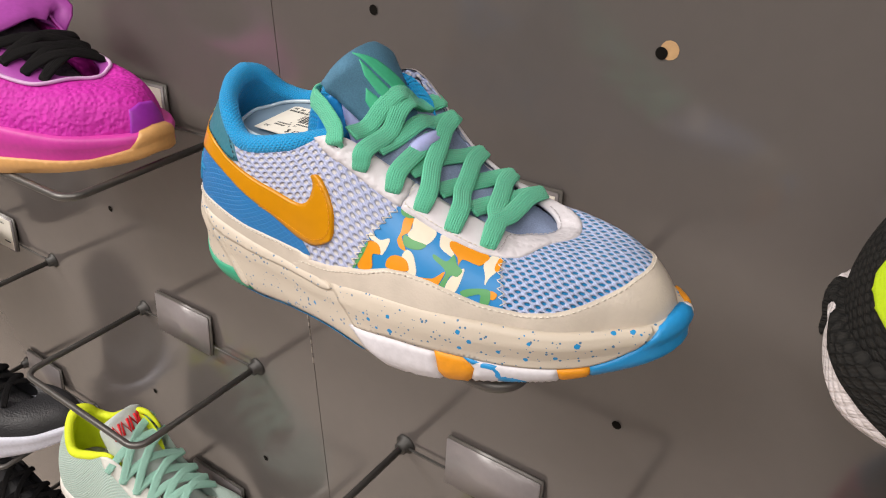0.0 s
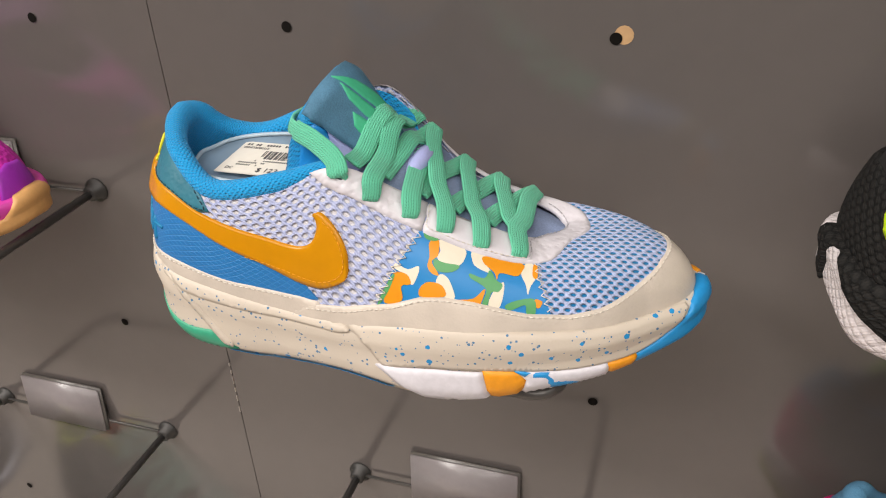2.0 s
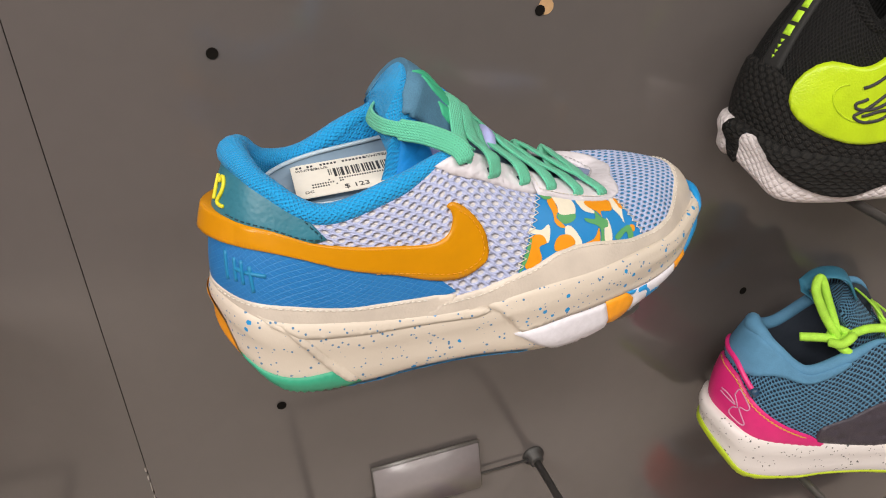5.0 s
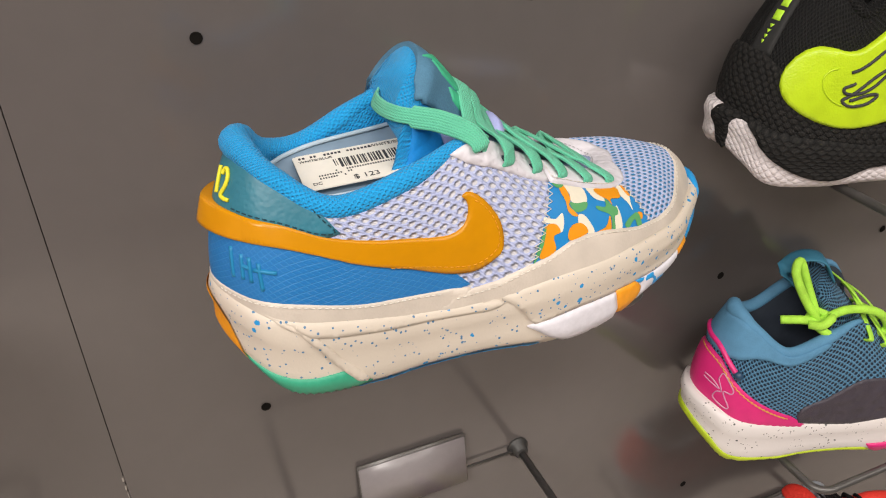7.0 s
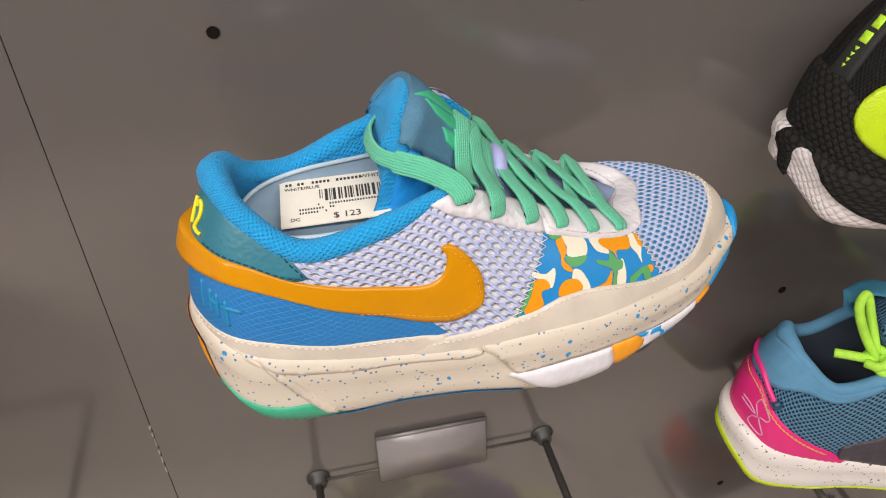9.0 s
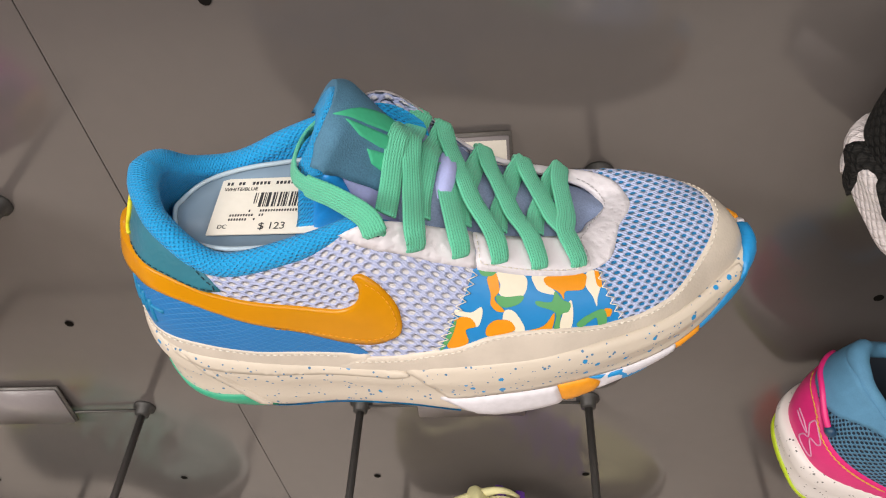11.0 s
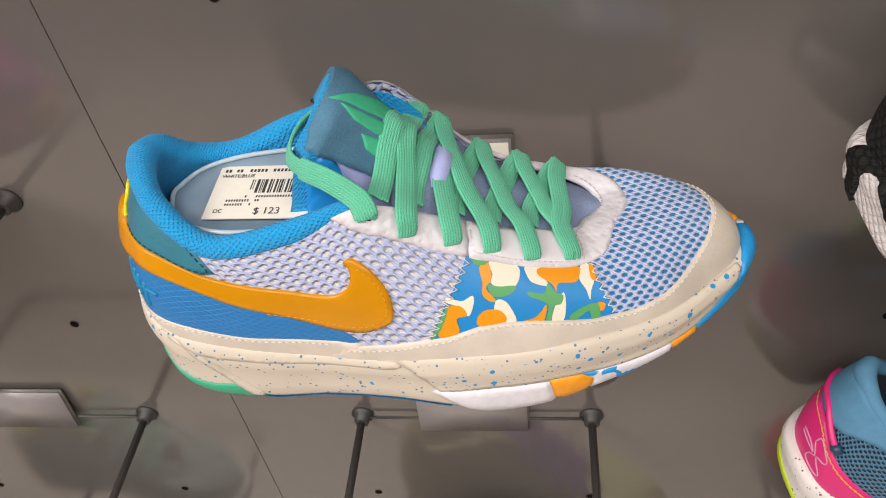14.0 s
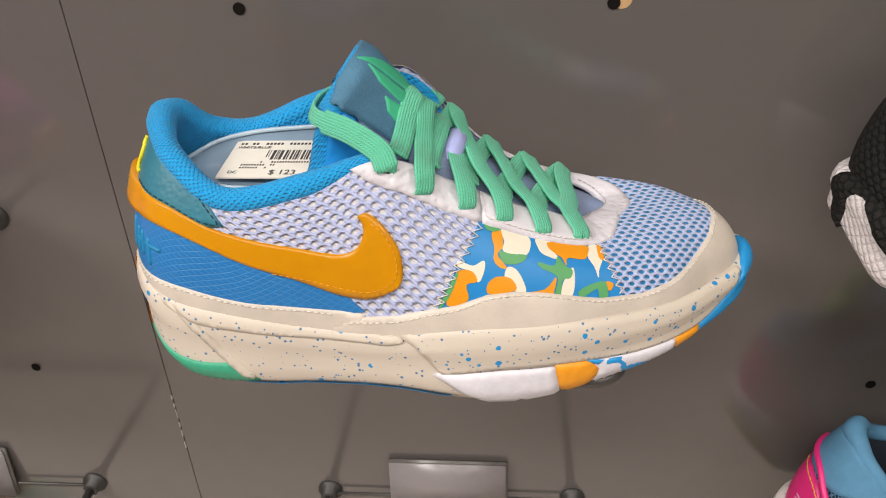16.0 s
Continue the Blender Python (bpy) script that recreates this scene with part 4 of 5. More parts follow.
for i in range(1, 6):
    # under straps: from an inner eyelet to the outer facing one step nearer the heel
    a, b = mix(MP[1], MP[2], .6) if i == 1 else MP[i], W(LE[i - 1][0] + 0.004, 1.0) + np.array([0, .003, -.001])
    vs = [over(mix(a, b, q), .0022) for q in (.2, .4, .6, .8)]
    lace_over("lace", a, b, UPN, UPN, 0.0, 0.0092, LACE, main, True, False, via=vs)
for i, j in ((1, 1), (3, 2), (4, 3), (5, 4)):
    a, b = LP[i], mix(MP[1], MP[2], .55) if j == 1 else MP[j]
    lace_over("lace", a, b, LN[i] * .6 + UPN * .4, MN[j] * .4 + UPN * .6, 0.0, 0.0096, LACE, main, True, True, via=[W(LE[i][0], .985) + SHN(W, LE[i][0], .95) * .0042] + [over(mix(a, b, q), .0048) for q in (.35, .5, .65, .82)])
# the third lace runs under the loop of the tongue
a, b = LP[2], F(.445, .05) + np.array([.001, 0, .001])
lace_over("lace", a, b, LN[2] * .6 + UPN * .4, UPN, 0.0, 0.0096, LACE, main, True, False, via=[W(LE[2][0], .985) + SHN(W, LE[2][0], .95) * .0042, over(mix(a, b, .7), .003, .008)])
a, b = LP[5], MP[5]
lace_over("lace", a, b, LN[5] * .6 + UPN * .4, UPN, 0.0, 0.0096, LACE, main, via=[W(LE[5][0], .985) + SHN(W, LE[5][0], .95) * .0042] + [over(mix(a, b, q), .0048) for q in (.4, .6, .8)])
# top lace: round the back of the tongue
ring = spline([LP[0] - LN[0] * .004, LP[0] + LN[0] * .0034, (-.0055, -.0315, .1080), (-.0170, -.0262, .1135), (-.0270, -.0218, .1158), (-.0338, -.0150, .1165), (-.0360, -.0020, .1158), (-.0335, .0130, .1150), (-.024, .0265, .1145), MP[0] + MN[0] * .003], 9)
strip("lace", ring, [np.array([p[0] + .012, p[1] - .004, .012]) if k > 16 else LN[0] * (1 - k / 16) + np.array([p[0] + .012, p[1] - .004, .012]) / .03 * k / 16 for k, p in enumerate(ring)], [.006 if k < 5 else .0082 if k < 10 else .0098 if k < 38 else .0070 for k in range(len(ring))], 0.0017, LACE, main)

# clear plastic insert with a price label
bm = bmesh.new()
ring_out, ring_in, N = [], [], 64
for i in range(N):
    t = -0.215 + 0.43 * i / (N - 1)
    p = W(t, 1.0) - SHN(W, t, .95) * 0.0108
    h = .0892 + .10 * (p[1] + .005)
    ring_out.append((p[0], p[1], h + .003 + max(0, p[1] - .004) * .45)), ring_in.append((mix(p, (-.05, -.006, 0), .10)[0], mix(p, (-.05, -.006, 0), .10)[1], h))
vo, vi, vl = [bm.verts.new(p) for p in ring_out], [bm.verts.new(p) for p in ring_in], [bm.verts.new((p[0], p[1], p[2] - .03)) for p in ring_out]
for i in range(N):
    j = (i + 1) % N
    bm.faces.new((vo[i], vo[j], vi[j], vi[i])), bm.faces.new((vl[i], vl[j], vo[j], vo[i]))
bm.faces.new(vi)
insert = tagged(new("shoe_insert", mesh_of("shoe_insert", bm, TRAY)), "clear bluish plastic shoe insert inside the collar", "shoe insert")
insert.matrix_world = main.matrix_world.copy()
part("rim", tube(bmesh.new(), [(p[0], p[1], p[2]) for p in ring_out], 0.0011, 8), mat("clear_plastic_rim", (0.42, 0.53, 0.62), 0.2, grain=40, vary=0.1, bump=0.02), insert, "rounded rim of the clear insert")

label = thing("price_label", pose(-0.0775, -0.108 - 0.0205, 1.372 + 0.0905, 5.7, -1.5, -3), "white printed price label stuck on the plastic insert", "label")
part("paper", box(bmesh.new(), 0, 0.060, 0, 0.031, -0.0002, 0.0004), PAPER, label, "", False)


def bar(parent, x0, x1, y0, y1, z=0.0005):
    return part("print_bar", box(bmesh.new(), x0, x1, y0, y1, z - 0.0002, z), INK, parent, "", False)


words("lettering", "WHITE/BLU", 0.0355, 0.0268, 0.0034, label)
words("lettering", "WHITE/BLUE", 0.002, 0.0238, 0.0027, label)
words("lettering", "DC", 0.004, 0.0030, 0.003, label)
words("lettering", "$ 123", 0.022, 0.0022, 0.0052, label)
xx = 0.0025
for wd in (.0035, .0045, .009, .012):
    for j in range(int(wd / 0.0017)):
        bar(label, xx + 0.0017 * j, xx + 0.0017 * j + 0.0011, 0.0272, 0.0289)
    xx += wd + 0.0018
rnd = random.Random(4)
xx = 0.017
while xx < 0.046:
    wd = rnd.choice((.0003, .0005, .0009, .0013))
    bar(label, xx, xx + wd, 0.0145 if xx > .019 else .0165, 0.0225)
    xx += wd + rnd.choice((.0004, .0006, .0010))
for yy, segs in ((.0118, ((.016, .0175), (.021, .044), (.0555, .059))), (.0095, ((.008, .019), (.021, .024))), (.0072, ((.008, .017), (.019, .0205)))):
    for x0, x1 in segs:
        for j in range(max(1, int((x1 - x0) / 0.0012))):
            bar(label, x0 + 0.0012 * j, x0 + 0.0012 * j + 0.0007, yy, yy + .0012)

# number on the heel and faint marks on the heel panel
for pts in ([(.0095, .90), (.0105, .82), (.0115, .74)], [(.0175, .865), (.0205, .90), (.0255, .905), (.0280, .87), (.0260, .82), (.0215, .77), (.0200, .742), (.0255, .735), (.0320, .742)]):
    ln = [W(*q) + SHN(W, *q) * 0.0016 for q in spline(pts, 6)]
    part("number_stroke", tube(bmesh.new(), ln, 0.0009, 8), YELLOW_EMB, main, "yellow embroidered number stroke")
for pts in ([(.035, .46), (.037, .24)], [(.047, .44), (.048, .26)], [(.047, .36), (.056, .36)], [(.056, .44), (.057, .26)], [(.066, .42), (.068, .22)], [(.060, .36), (.082, .38)]):
    ln = [W(*q) + SHN(W, *q) * 0.0004 for q in spline(pts, 6)]
    part("ink_mark", tube(bmesh.new(), ln, 0.0010, 6), TEAL_INK, main, "faint teal pen stroke")


# ---- the shoes round it ----
def variant(high=1.0, wide=1.0, sole_up=0.0, toe=1.0, fwd=0.0, lean=0.0, flare=0.0):
    """A shell with a taller collar, a wider last, a thicker midsole, a taller toe a throat set forward or a heel flared behind."""
    k = lambda u: toe + (high - toe) * min(1.0, max(0.0, (0.06 - u) / 0.08))
    base = [(x, y * wide, z + sole_up) for x, y, z in BASE]
    top = [(x + (0.006 if high > 1.2 and x < -.09 else 0) + (fwd if x > -.02 else 0) + lean * min(1.0, max(0.0, (-.03 - x) / .05)), y * wide, b[2] + sole_up + (z - b[2]) * k(x)) for (x, y, z), b in zip(TOP, BASE)]
    sole = [(x - flare * min(1.0, max(0.0, (-.06 - x) / .04)), y * wide, a + sole_up, b) for x, y, a, b in SOLE]
    return Shell(base, top, sole)


def side_shoe(name, m, label, upper, foam, lin, lace, high=1.0, wide=1.0, tongue_m=None, lace_w=0.008, laces=5, sole_label="", sole_up=0.0, toe=1.0, fwd=0.0, lean=0.0, lt=(.222, .335), mt=(.79, .68), inner=None, flare=0.0):
    """A display shoe: midsole, upper, lining, collar, tongue, laces."""
    sh = variant(high, wide, sole_up, toe, fwd, lean, flare)
    ob = thing(name, m, label, "shoe", "display shoes")
    b, u = sole_mesh(sh, 120)
    lay(part("midsole", b, foam, ob, sole_label), u)
    b, u = wall_mesh(sh, 115, 12)
    lay(part("upper", b, upper, ob), u)
    lining(sh, ob, inner or lin, -0.235, 0.235)
    collar_roll(sh, ob, lin, -0.232, 0.222, 0.005, 0.0035, 0.001, "")
    hz = (sh.wall(0.20, 1.0)[2] - 0.104)
    tz = (sh.wall(0.40, 1.0)[2] - 0.0585)
    tg = Tongue([(.084 + fwd, .017, .052 + tz), (.06 + fwd, .014, .061 + tz), (.042 + fwd, .010, .073 + tz + (hz - tz) * .3), (.027 + fwd, .008, .085 + tz + (hz - tz) * .5), (.014 + fwd * .6, .007, .096 + tz + (hz - tz) * .8), (.003, .007, .108 + hz), (-.008, .007, .121 + hz), (-.017, .007, .132 + hz), (-.022, .007, .137 + hz)],
                [(.018, 0), (.022, 0), (.025, 0), (.027, 0), (.028, 0), (.0275, 0), (.0265, 0), (.026, 0), (.023, 0)], 0.009, 0.016)
    tg.build("tongue", tongue_m or lin, ob)
    w = sh.wall
    ls, ms = np.linspace(*lt, laces), np.linspace(*mt, laces)
    for i in range(1, laces):
        for a, b in (((ls[i], .86), (ms[i - 1], .92)), ((ms[i], .92), (ls[i - 1], .86))):
            p, q = w(*a), w(*b)
            v1, v2 = mix(p, q, .33) + np.array([0, 0, .008 + hz * .2]), mix(p, q, .67) + np.array([0, 0, .008 + hz * .2])
            lace_over("lace", p, q, SHN(w, *a) * .5 + UPN * .5, SHN(w, *b) * .5 + UPN * .5, 0, lace_w, lace, ob, via=[v1, v2])
    return ob, sh, tg


# magenta knit shoe with a strap and gum outsole
MAG_KNIT = pebbled("magenta_knit", (0.62, 0.015, 0.42), 0.7, 330, 0.0016)
MAG_FOAM, GUM = mat("pink_foam", (0.60, 0.045, 0.36), 0.5), mat("gum_rubber", (0.66, 0.36, 0.13), 0.5)
MAG_STRAP, BLACK_KNIT = mat("orchid_synthetic", (0.42, 0.07, 0.42), 0.5), pebbled("black_knit", (0.03, 0.02, 0.035), 0.8, 420, 0.001)
BLACK_LACE = woven("black_lace", (0.010, 0.009, 0.010), (0.003, 0.003, 0.003))
PIPING = mat("pale_pink_piping", (0.75, 0.48, 0.78), 0.5)
ob, sh, tg = side_shoe("knit_shoe", pose(-0.446, -0.100, 1.377, 0, 4.5, 4) @ Matrix.Scale(1.1, 4), "magenta knit basketball shoe with strap and gum outsole", MAG_KNIT, MAG_FOAM, BLACK_KNIT, BLACK_LACE, 1.12, 1.02, BLACK_KNIT, 0.0085, 4, "pink foam midsole", toe=1.05, fwd=0.006, lt=(.292, .352), mt=(.715, .660))
w = sh.wall
panel("outsole", sh.rim, [(.22, .80), (.28, .62), (.36, .62), (.42, .66), (.47, .50), (.49, .0), (.52, -.05), (.56, -.05), (.57, .5), (.57, 1.04), (.50, 1.04), (.42, 1.04), (.34, 1.04), (.26, 1.04), (.20, 1.04)], 0.0018, GUM, ob, "tan gum rubber outsole", 1, scale=(TL, 0.04))
panel("toe_tip", w, [(.475, -.02), (.49, .28), (.52, .34), (.56, .30), (.58, -.02), (.53, -.03)], 0.0015, mat("purple_rubber", (0.32, 0.02, 0.42), 0.5), ob, "purple toe reinforcement", 1)
panel("facing", w, [(.205, 1.0), (.215, .84), (.25, .74), (.30, .66), (.34, .68), (.37, .82), (.42, .93), (.52, .95), (.60, .93), (.66, .82), (.72, .80), (.78, .85), (.79, 1.0), (.70, 1.0), (.60, 1.0), (.50, 1.0), (.42, 1.0), (.34, 1.0), (.27, 1.0)], 0.0012, MAG_STRAP, ob, "orchid lace facing", 1)
part("piping", tube(bmesh.new(), [w(*q) + SHN(w, *q) * 0.0014 for q in spline([(.205, .90), (.225, .80), (.26, .715), (.30, .655), (.34, .675), (.375, .82), (.42, .925), (.52, .945), (.60, .925), (.66, .80), (.74, .79)], 8)], 0.0014, 8), PIPING, ob, "pale pink piping round the facing")
a, b = w(.252, .58), w(.745, .72)
strip("strap", spline([a, w(.258, .93) + SHN(w, .258, .93) * .005, tg.face(.38, -.45) + np.array([.002, 0, .011]), tg.face(.40, .3) + np.array([.002, 0, .011]), w(.740, 1.0) + np.array([0, .004, .004]), b], 8), [np.array([.45, -.5, .75])] * 41, 0.027, 0.003, MAG_STRAP, ob, "orchid strap across the tongue")

# black shoe with lime side disc and studded white sole
BLK = open_mesh("black_ballistic_mesh", (0.012, 0.012, 0.012), (0.003, 0.003, 0.003), 0.003, 0.003, 0.0007, 0.0007, 0.0006)
SCALE = open_mesh("black_moulded_scales", (0.008, 0.008, 0.008), (0.017, 0.016, 0.015), 0.0060, 0.0056, 0.0021, 0.0014, -0.0010, soft=0.5)
LIME = pebbled("lime_synthetic", (0.52, 0.72, 0.012), 0.4, 900, 0.0002)
GREY_SOLE = open_mesh("pale_studded_rubber", (0.68, 0.62, 0.63), (0.74, 0.68, 0.69), 0.0062, 0.0066, 0.0019, 0.0019, -0.0007, (0.63, 0.58, 0.59), soft=0.6)
LIME_EMB = mat("lime_embroidery", (0.45, 0.75, 0.03), 0.6)
ob, sh, tg = side_shoe("black_shoe", pose(0.339, -0.066, 1.375, 0, 0, -14), "black basketball shoe with lime side disc and pale studded sole", BLK, GREY_SOLE, BLK, woven("grey_lace", (0.09, 0.09, 0.10), (0.02, 0.02, 0.02)), 1.55, 1.0, BLK, 0.009, 5, "pale studded rubber sole wall", -0.005, lean=0.02, flare=0.004)
w = sh.wall
panel("heel_shell", w, [(-.12, -.05), (-.12, .34), (-.05, .46), (.0, .50), (.03, .49), (.07, .40), (.11, .26), (.15, .14), (.20, .16), (.26, .2), (.34, .22), (.34, -.05), (.25, -.05), (.15, -.05), (.05, -.05), (0, -.05)], 0.0022, SCALE, ob, "black moulded scale textured heel shell", 1)
panel("heel_shell_low", sh.rim, [(.010, -.05), (.010, .5), (.017, .92), (.024, .9), (.026, .3), (.032, .08), (.045, .06), (.06, .2), (.09, .5), (.115, .72), (.135, .78), (.155, .7), (.18, .5), (.21, .42), (.26, .45), (.36, .5), (.36, -.05), (.24, -.06), (.12, -.06)], 0.0026, SCALE, ob, "", 2, scale=(TL, 0.04), bevel=0)
panel("sole_edge", sh.rim, [(-.05, -.08), (.008, -.08), (.010, .4), (.0, 1.0), (-.05, 1.0)], 0.0022, GREY_SOLE, ob, "pale heel clip", 2, scale=(TL, 0.04), bevel=0)
disc = panel("side_disc", w, [(.168 + .104 * math.cos(x), .47 + .32 * math.sin(x) + .09 * math.cos(x)) for x in np.linspace(0, 2 * math.pi, 33)[:-1]], 0.0042, LIME, ob, "round lime synthetic side panel", 1, 0.0025)
for k in (.7,):
    part("disc_groove", tube(bmesh.new(), [w(*q) + SHN(w, *q) * 0.0043 for q in [(.130 + .036 * k * math.cos(x), .46 + .19 * k * math.sin(x)) for x in np.linspace(2.2, 5.2, 20)]], 0.0006, 6), LIME, disc)
for loop in ([(.145, .58), (.175, .66), (.20, .70)], [(.152, .50), (.142, .46), (.146, .42), (.170, .43), (.19, .52), (.17, .50), (.148, .40), (.143, .36), (.152, .325), (.17, .33), (.178, .37), (.165, .39), (.15, .37)]):
    part("signature_stroke", tube(bmesh.new(), [w(q[0] - .016, q[1]) + SHN(w, q[0] - .016, q[1]) * 0.0046 for q in spline(loop, 6)], 0.0010, 6), INK, disc, "black raised signature stroke")
panel("heel_strap", w, [(.012, .46), (.012, .7), (.016, .98), (.046, .98), (.042, .7), (.04, .47)], 0.0016, mat("black_webbing", (0.012, 0.012, 0.012), 0.7, grain=1500, bump=0.5), ob, "black webbing heel strap", 1)
for q, r0 in (((.029, .86), .030), ((.028, .78), .030), ((.027, .70), .028)):
    panel("print_bar", w, [(q[0] - .0055, q[1] - r0), (q[0] - .0055, q[1] + r0), (q[0] + .0055, q[1] + r0), (q[0] + .0055, q[1] - r0)], 0.0019, LIME_EMB, ob, "lime printed mark", 1, bevel=0)
for j in range(4):
    c, r0 = (.0262 - .0004 * j, .635 - .032 * j), .0030 - .0004 * j
    panel("print_mark", w, [(c[0] - r0, c[1] + .012), (c[0] + r0, c[1] + .012), (c[0], c[1] - .010)], 0.0019, LIME_EMB, ob, "small lime triangle", 1, bevel=0)

# blue and pink shoe with lime laces
BLUE_MESH = open_mesh("steel_blue_mesh", (0.10, 0.26, 0.42), (0.008, 0.02, 0.04), 0.0046, 0.0044, 0.00112, 0.00112, 0.0009)
BLUE_KNIT = mat("steel_blue_knit", (0.085, 0.235, 0.385), 0.8, grain=1500, vary=0.15, bump=0.4)
PINK = pebbled("hot_pink_synthetic", (0.74, 0.022, 0.20), 0.42, 1200, 0.0001)
PINK2 = mat("pale_pink_print", (0.62, 0.30, 0.45), 0.45)
SPECK2 = speckled("white_speckled_foam", (0.76, 0.71, 0.69), (0.10, 0.10, 0.10), (0.12, 0.11, 0.11), amount=0.6)
LIME_LACE = mat("lime_round_lace", (0.40, 0.74, 0.06), 0.7, grain=1600, vary=0.2, bump=0.6)
GREY_RUB = pebbled("dark_grey_moulded", (0.055, 0.045, 0.06), 0.45, 110, 0.0035)
ob, sh, tg = side_shoe("mid_shoe", pose(0.351, -0.073, 1.131, 0, 0, -14), "steel blue and pink mid basketball shoe with lime laces", BLUE_MESH, SPECK2, BLUE_KNIT, LIME_LACE, 1.18, 1.0, BLUE_MESH, 0.006, 5, "white speckled foam midsole", 0.002, lean=0.006, inner=DARK_IN, flare=0.006)
w = sh.wall
panel("heel_counter", w, [(-.11, -.04), (-.09, .35), (-.04, .56), (0, .62), (.03, .58), (.06, .44), (.10, .28), (.14, .13), (.165, -.04), (.10, -.05), (.03, -.05), (-.04, -.05)], 0.0018, PINK, ob, "hot pink heel counter", 1)
panel("collar_panel", w, [(-.12, .80), (-.12, 1.0), (-.05, 1.0), (0, 1.0), (.06, 1.0), (.12, 1.0), (.17, 1.0), (.17, .93), (.12, .87), (.085, .76), (.055, .66), (.02, .64), (-.05, .68)], 0.0026, BLUE_KNIT, ob, "smooth blue knit heel collar", 3, bevel=0)
seam("counter_stitching", w, [(-.02, .57), (.0, .57), (.03, .53), (.06, .39), (.10, .23), (.135, .10)], 0.0020, mat("gold_thread", (0.70, 0.42, 0.06), 0.6), ob, 0.0020, 0.0004, 0.0022)
for loop in ([(.036, .38), (.042, .46), (.062, .34), (.060, .28), (.047, .26), (.060, .10), (.052, .07), (.034, .12), (.037, .22), (.044, .26), (.036, .38)], [(.014, .30), (.028, .28), (.040, .27), (.028, .33), (.014, .34)]):
    part("logo_outline", tube(bmesh.new(), [w(*q) + SHN(w, *q) * 0.0020 for q in spline(loop, 5)], 0.00055, 6), PINK2, ob, "pale pink outlined logo shape")
panel("fore_panel", w, [(.150, .02), (.148, .16), (.155, .24), (.18, .30), (.22, .42), (.28, .5), (.34, .5), (.38, .3), (.38, -.03), (.30, -.03), (.22, -.03)], 0.0018, GREY_RUB, ob, "dark grey moulded side panel", 1)
part("heel_cord", tube(bmesh.new(), [w(*q) + SHN(w, *q) * 0.0028 for q in spline([(-.05, .72), (-.01, .72), (.02, .70), (.045, .60), (.062, .53)], 8)], 0.0021, 8), PINK, ob, "pink heel cord")
part("cord_clip", tube(bmesh.new(), [w(*q) + SHN(w, *q) * 0.0026 for q in ((.060, .545), (.064, .525), (.070, .50))], [.0028, .0036, .003], 8), mat("navy_plastic", (0.02, 0.06, 0.12), 0.4), ob, "navy cord clip")
panel("outsole", sh.rim, [(-.08, .60), (0, .62), (.05, .70), (.09, .84), (.13, .93), (.2, .93), (.24, .88), (.25, 1.04), (.15, 1.04), (.08, 1.04), (0, 1.04), (-.08, 1.04)], 0.0012, mat("lime_rubber", (0.45, 0.58, 0.02), 0.5), ob, "lime rubber outsole edge", 1, scale=(TL, 0.04))
panel("outsole_front", sh.rim, [(.24, .74), (.30, .70), (.36, .66), (.37, 1.04), (.30, 1.04), (.25, 1.04)], 0.0016, PINK, ob, "pink rubber front outsole", 1, scale=(TL, 0.04))
# pull loop and the tied bow
strip("pull_loop", spline([tg.face(.90, -.25), tg.face(.99, -.2) + np.array([-.006, 0, .012]), tg.face(1.0, 0) + np.array([-.022, 0, .010]), tg.face(.97, 0) + np.array([-.030, 0, -.006]), tg.face(.90, 0) + np.array([-.016, 0, -.014])], 8), [np.array([.2, 0, 1.0])] * 33, 0.02, 0.0022, mat("teal_webbing", (0.03, 0.16, 0.25), 0.7, grain=1200, bump=0.4), ob, "teal webbing pull loop")
k0 = w(.165, 1.0) + np.array([.004, .014, .012])
for pts in ([(0, 0, 0), (-.012, .006, .020), (-.018, .014, .038), (-.012, .020, .044), (-.006, .014, .026), (0, .004, .004)], [(0, 0, 0), (.020, -.002, .010), (.045, -.004, .006), (.060, -.002, -.012), (.050, .0, -.02)],
            [(-.010, -.004, .002), (-.004, -.010, .004), (.004, -.008, .008), (.008, .0, .004), (.0, .006, .006), (-.008, .002, .002)], [(0, 0, 0), (-.014, .0, .004), (-.028, .006, .002)], [(-.004, -.002, 0), (.004, -.008, -.006), (.012, -.006, -.010)]):
    part("bow", tube(bmesh.new(), spline([k0 + np.array(q) for q in pts], 8), 0.0034, 9), LIME_LACE, ob, "tied lime lace bow")

# pale mint shoe with a yellow collar
MINT = open_mesh("pale_mint_mesh", (0.62, 0.76, 0.70), (0.40, 0.60, 0.54), 0.0034, 0.0032, 0.0007, 0.0007, 0.0006)
YEL = mat("acid_yellow_lining", (0.70, 0.80, 0.02), 0.7, grain=900)
RED_T = mat("red_embroidery", (0.75, 0.02, 0.03), 0.6)
ob, sh, tg = side_shoe("mint_shoe", pose(-0.420, -0.076, 0.885, 0, 0, 4), "pale mint and white shoe with an acid yellow collar", MINT, mat("white_foam", (0.74, 0.72, 0.68), 0.5), YEL, woven("mint_lace", (0.42, 0.74, 0.62), (0.22, 0.52, 0.42)), 1.32, 1.0, mat("pale_grey_knit", (0.58, 0.64, 0.62), 0.8, grain=1200, bump=0.4), 0.009, 6)
F2 = tg.face
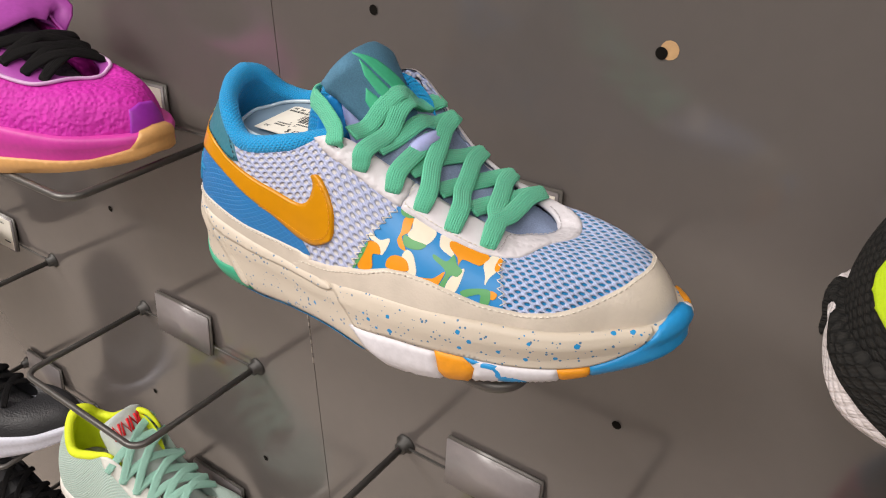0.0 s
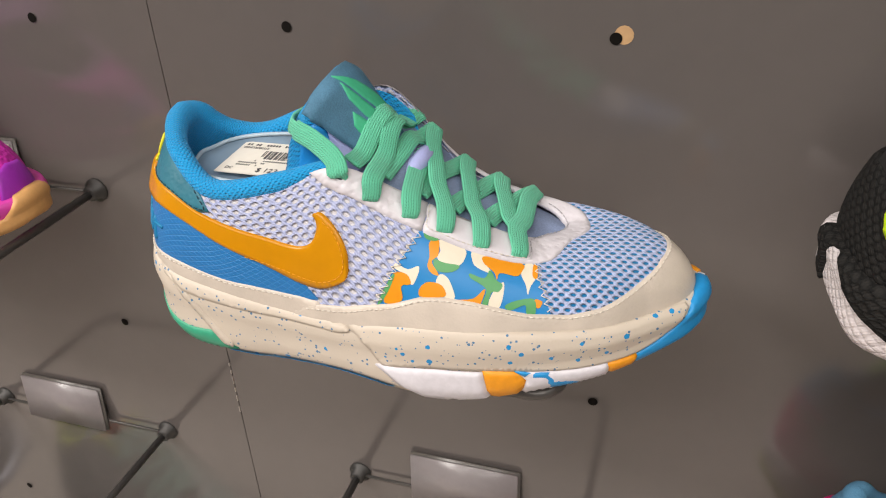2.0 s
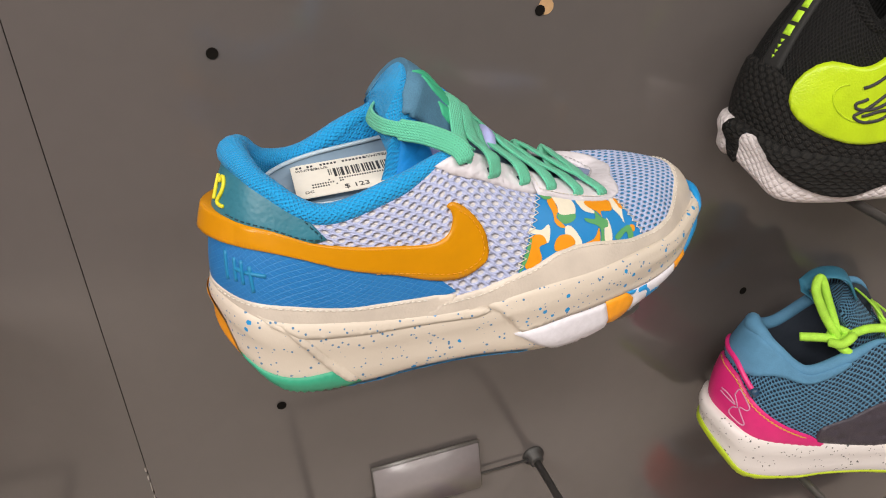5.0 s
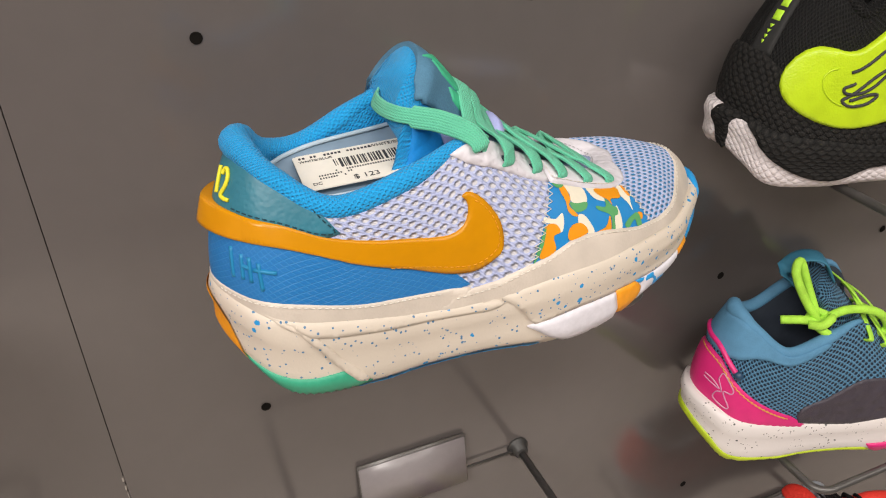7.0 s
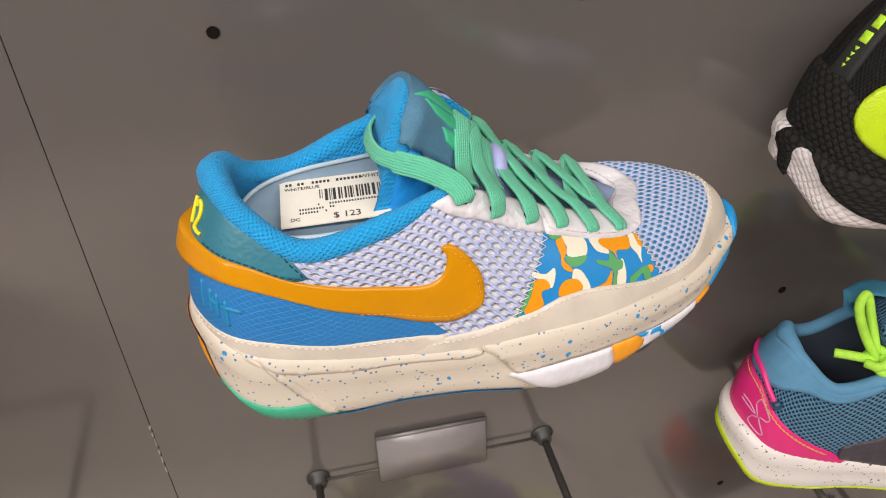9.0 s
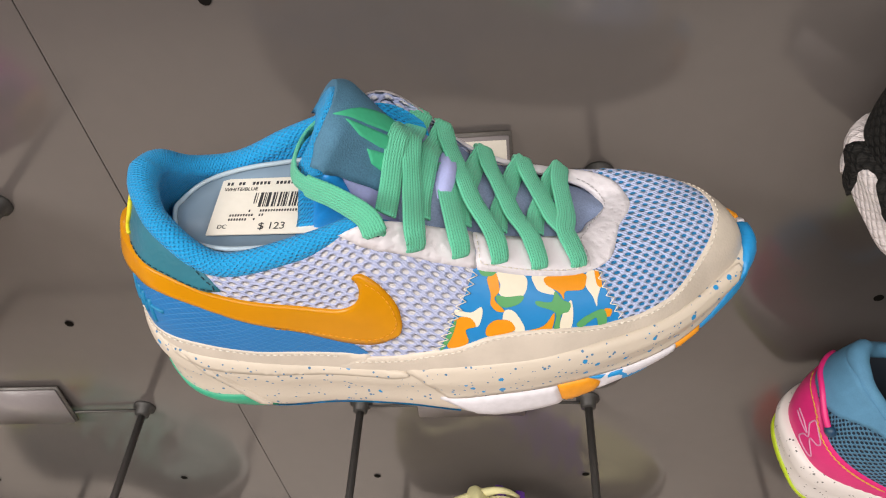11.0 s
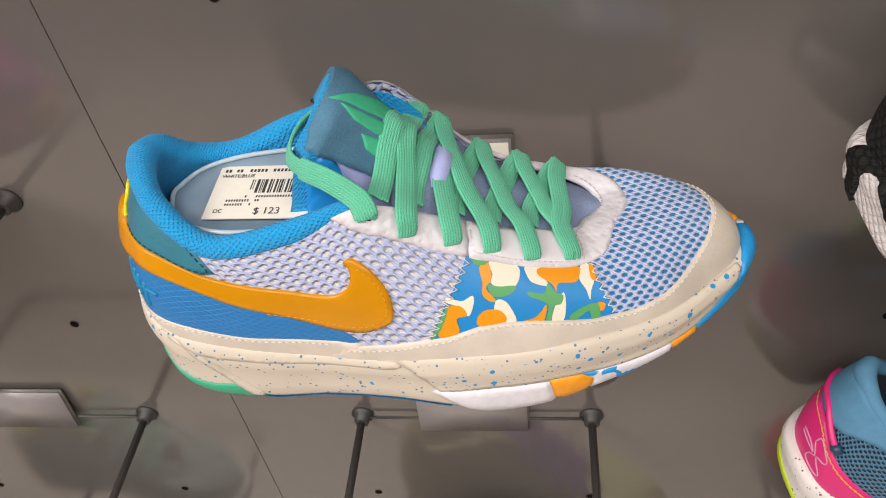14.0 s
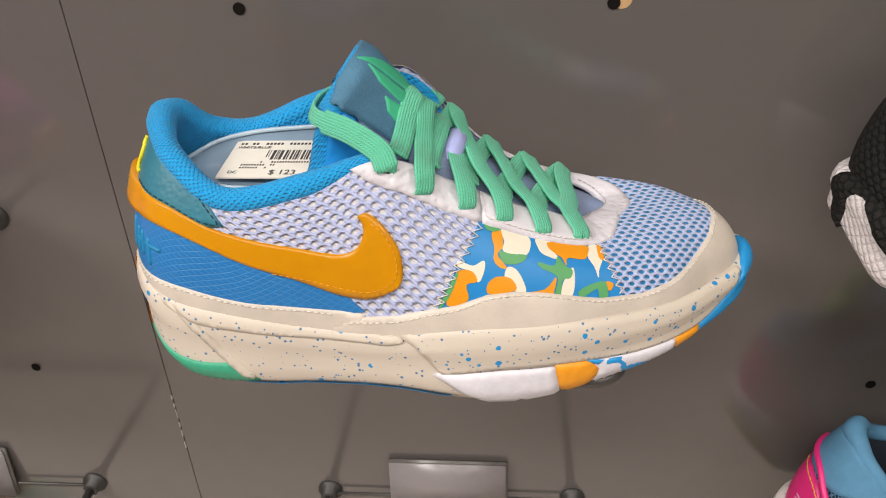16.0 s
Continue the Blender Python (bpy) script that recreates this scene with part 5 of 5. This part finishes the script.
for q in (-.45, -.2, .05, .3):
    part("print_stroke", tube(bmesh.new(), [F2(a, b) + SHN(F2, a, b) * .0008 for a, b in ((.72, q - .10), (.84, q), (.72, q + .08), (.84, q + .16))], 0.0016, 6), RED_T, ob, "red embroidered mark on the tongue")
panel("eye_panel", sh.wall, [(.2, 1.0), (.21, .84), (.26, .72), (.32, .62), (.36, .7), (.36, 1.0), (.3, 1.0), (.25, 1.0)], 0.0012, mat("white_synthetic", (0.76, 0.76, 0.72), 0.45), ob, "white lace facing", 1)

# dark shoes with white foam, further along the wall
DARKM = pebbled("black_synthetic", (0.022, 0.022, 0.026), 0.5, 500, 0.0006)
WFOAM = mat("cool_white_foam", (0.66, 0.67, 0.78), 0.5)
for x, y, z, rz, hi, foam, lab in ((-0.758, -0.115, 0.885, 20, 1.25, WFOAM, "black shoe with a cool white foam midsole"), (-0.865, -0.10, 1.131, 8, 1.0, DARKM, "all black shoe with a dark sole"), (-0.80, -0.10, 0.639, 12, 1.1, DARKM, "all black shoe with lime details on the sole")):
    ob, sh, tg = side_shoe("dark_shoe", pose(x, y, z, 0, 0, rz), lab, DARKM, foam, DARKM, BLACK_LACE, hi, 1.0, DARKM, 0.008, 5)
    if foam is DARKM and z < 1:
        for j in range(5):
            panel("lime_mark", sh.rim, [(.40 + .012 * j, .3), (.405 + .012 * j, .3), (.405 + .012 * j, .6), (.40 + .012 * j, .6)], 0.0008, LIME_EMB, ob, "small lime mark", 1, scale=(TL, 0.04))

# cream shoe with purple laces, red shoe with black trim
CREAM_Y = mat("cream_yellow_mesh", (0.72, 0.68, 0.36), 0.7, grain=900, bump=0.4)
ob, sh, tg = side_shoe("cream_shoe", pose(0.026, -0.060, 0.885, 0, 0, 0), "cream yellow high shoe with purple laces and pull tab", CREAM_Y, CREAM, CREAM_Y, woven("purple_lace", (0.20, 0.04, 0.55), (0.06, 0.01, 0.2)), 1.38, 1.0, CREAM_Y, 0.009, 6)
F3 = tg.face
strip("pull_tab", spline([F3(.78, -.1) + np.array([.002, 0, .002]), F3(.90, -.1) + np.array([.002, 0, .002]), F3(1.0, -.1) + np.array([-.002, 0, .004]), F3(.97, -.1) + np.array([-.014, 0, .0])], 8), [np.array([.6, 0, .8])] * 25, 0.010, 0.0022, mat("purple_webbing", (0.16, 0.03, 0.45), 0.7, grain=1200, bump=0.4), ob, "purple webbing pull tab")
RED_M = pebbled("red_mesh", (0.80, 0.04, 0.025), 0.6, 500, 0.0006)
side_shoe("red_shoe", pose(0.40, -0.085, 0.885, 0, 0, -8), "bright red shoe with black lacing and grey trim", RED_M, mat("pale_grey_foam", (0.5, 0.5, 0.52), 0.5), mat("grey_lining", (0.25, 0.27, 0.30), 0.8), BLACK_LACE, 0.95, 1.0, RED_M, 0.008, 5)
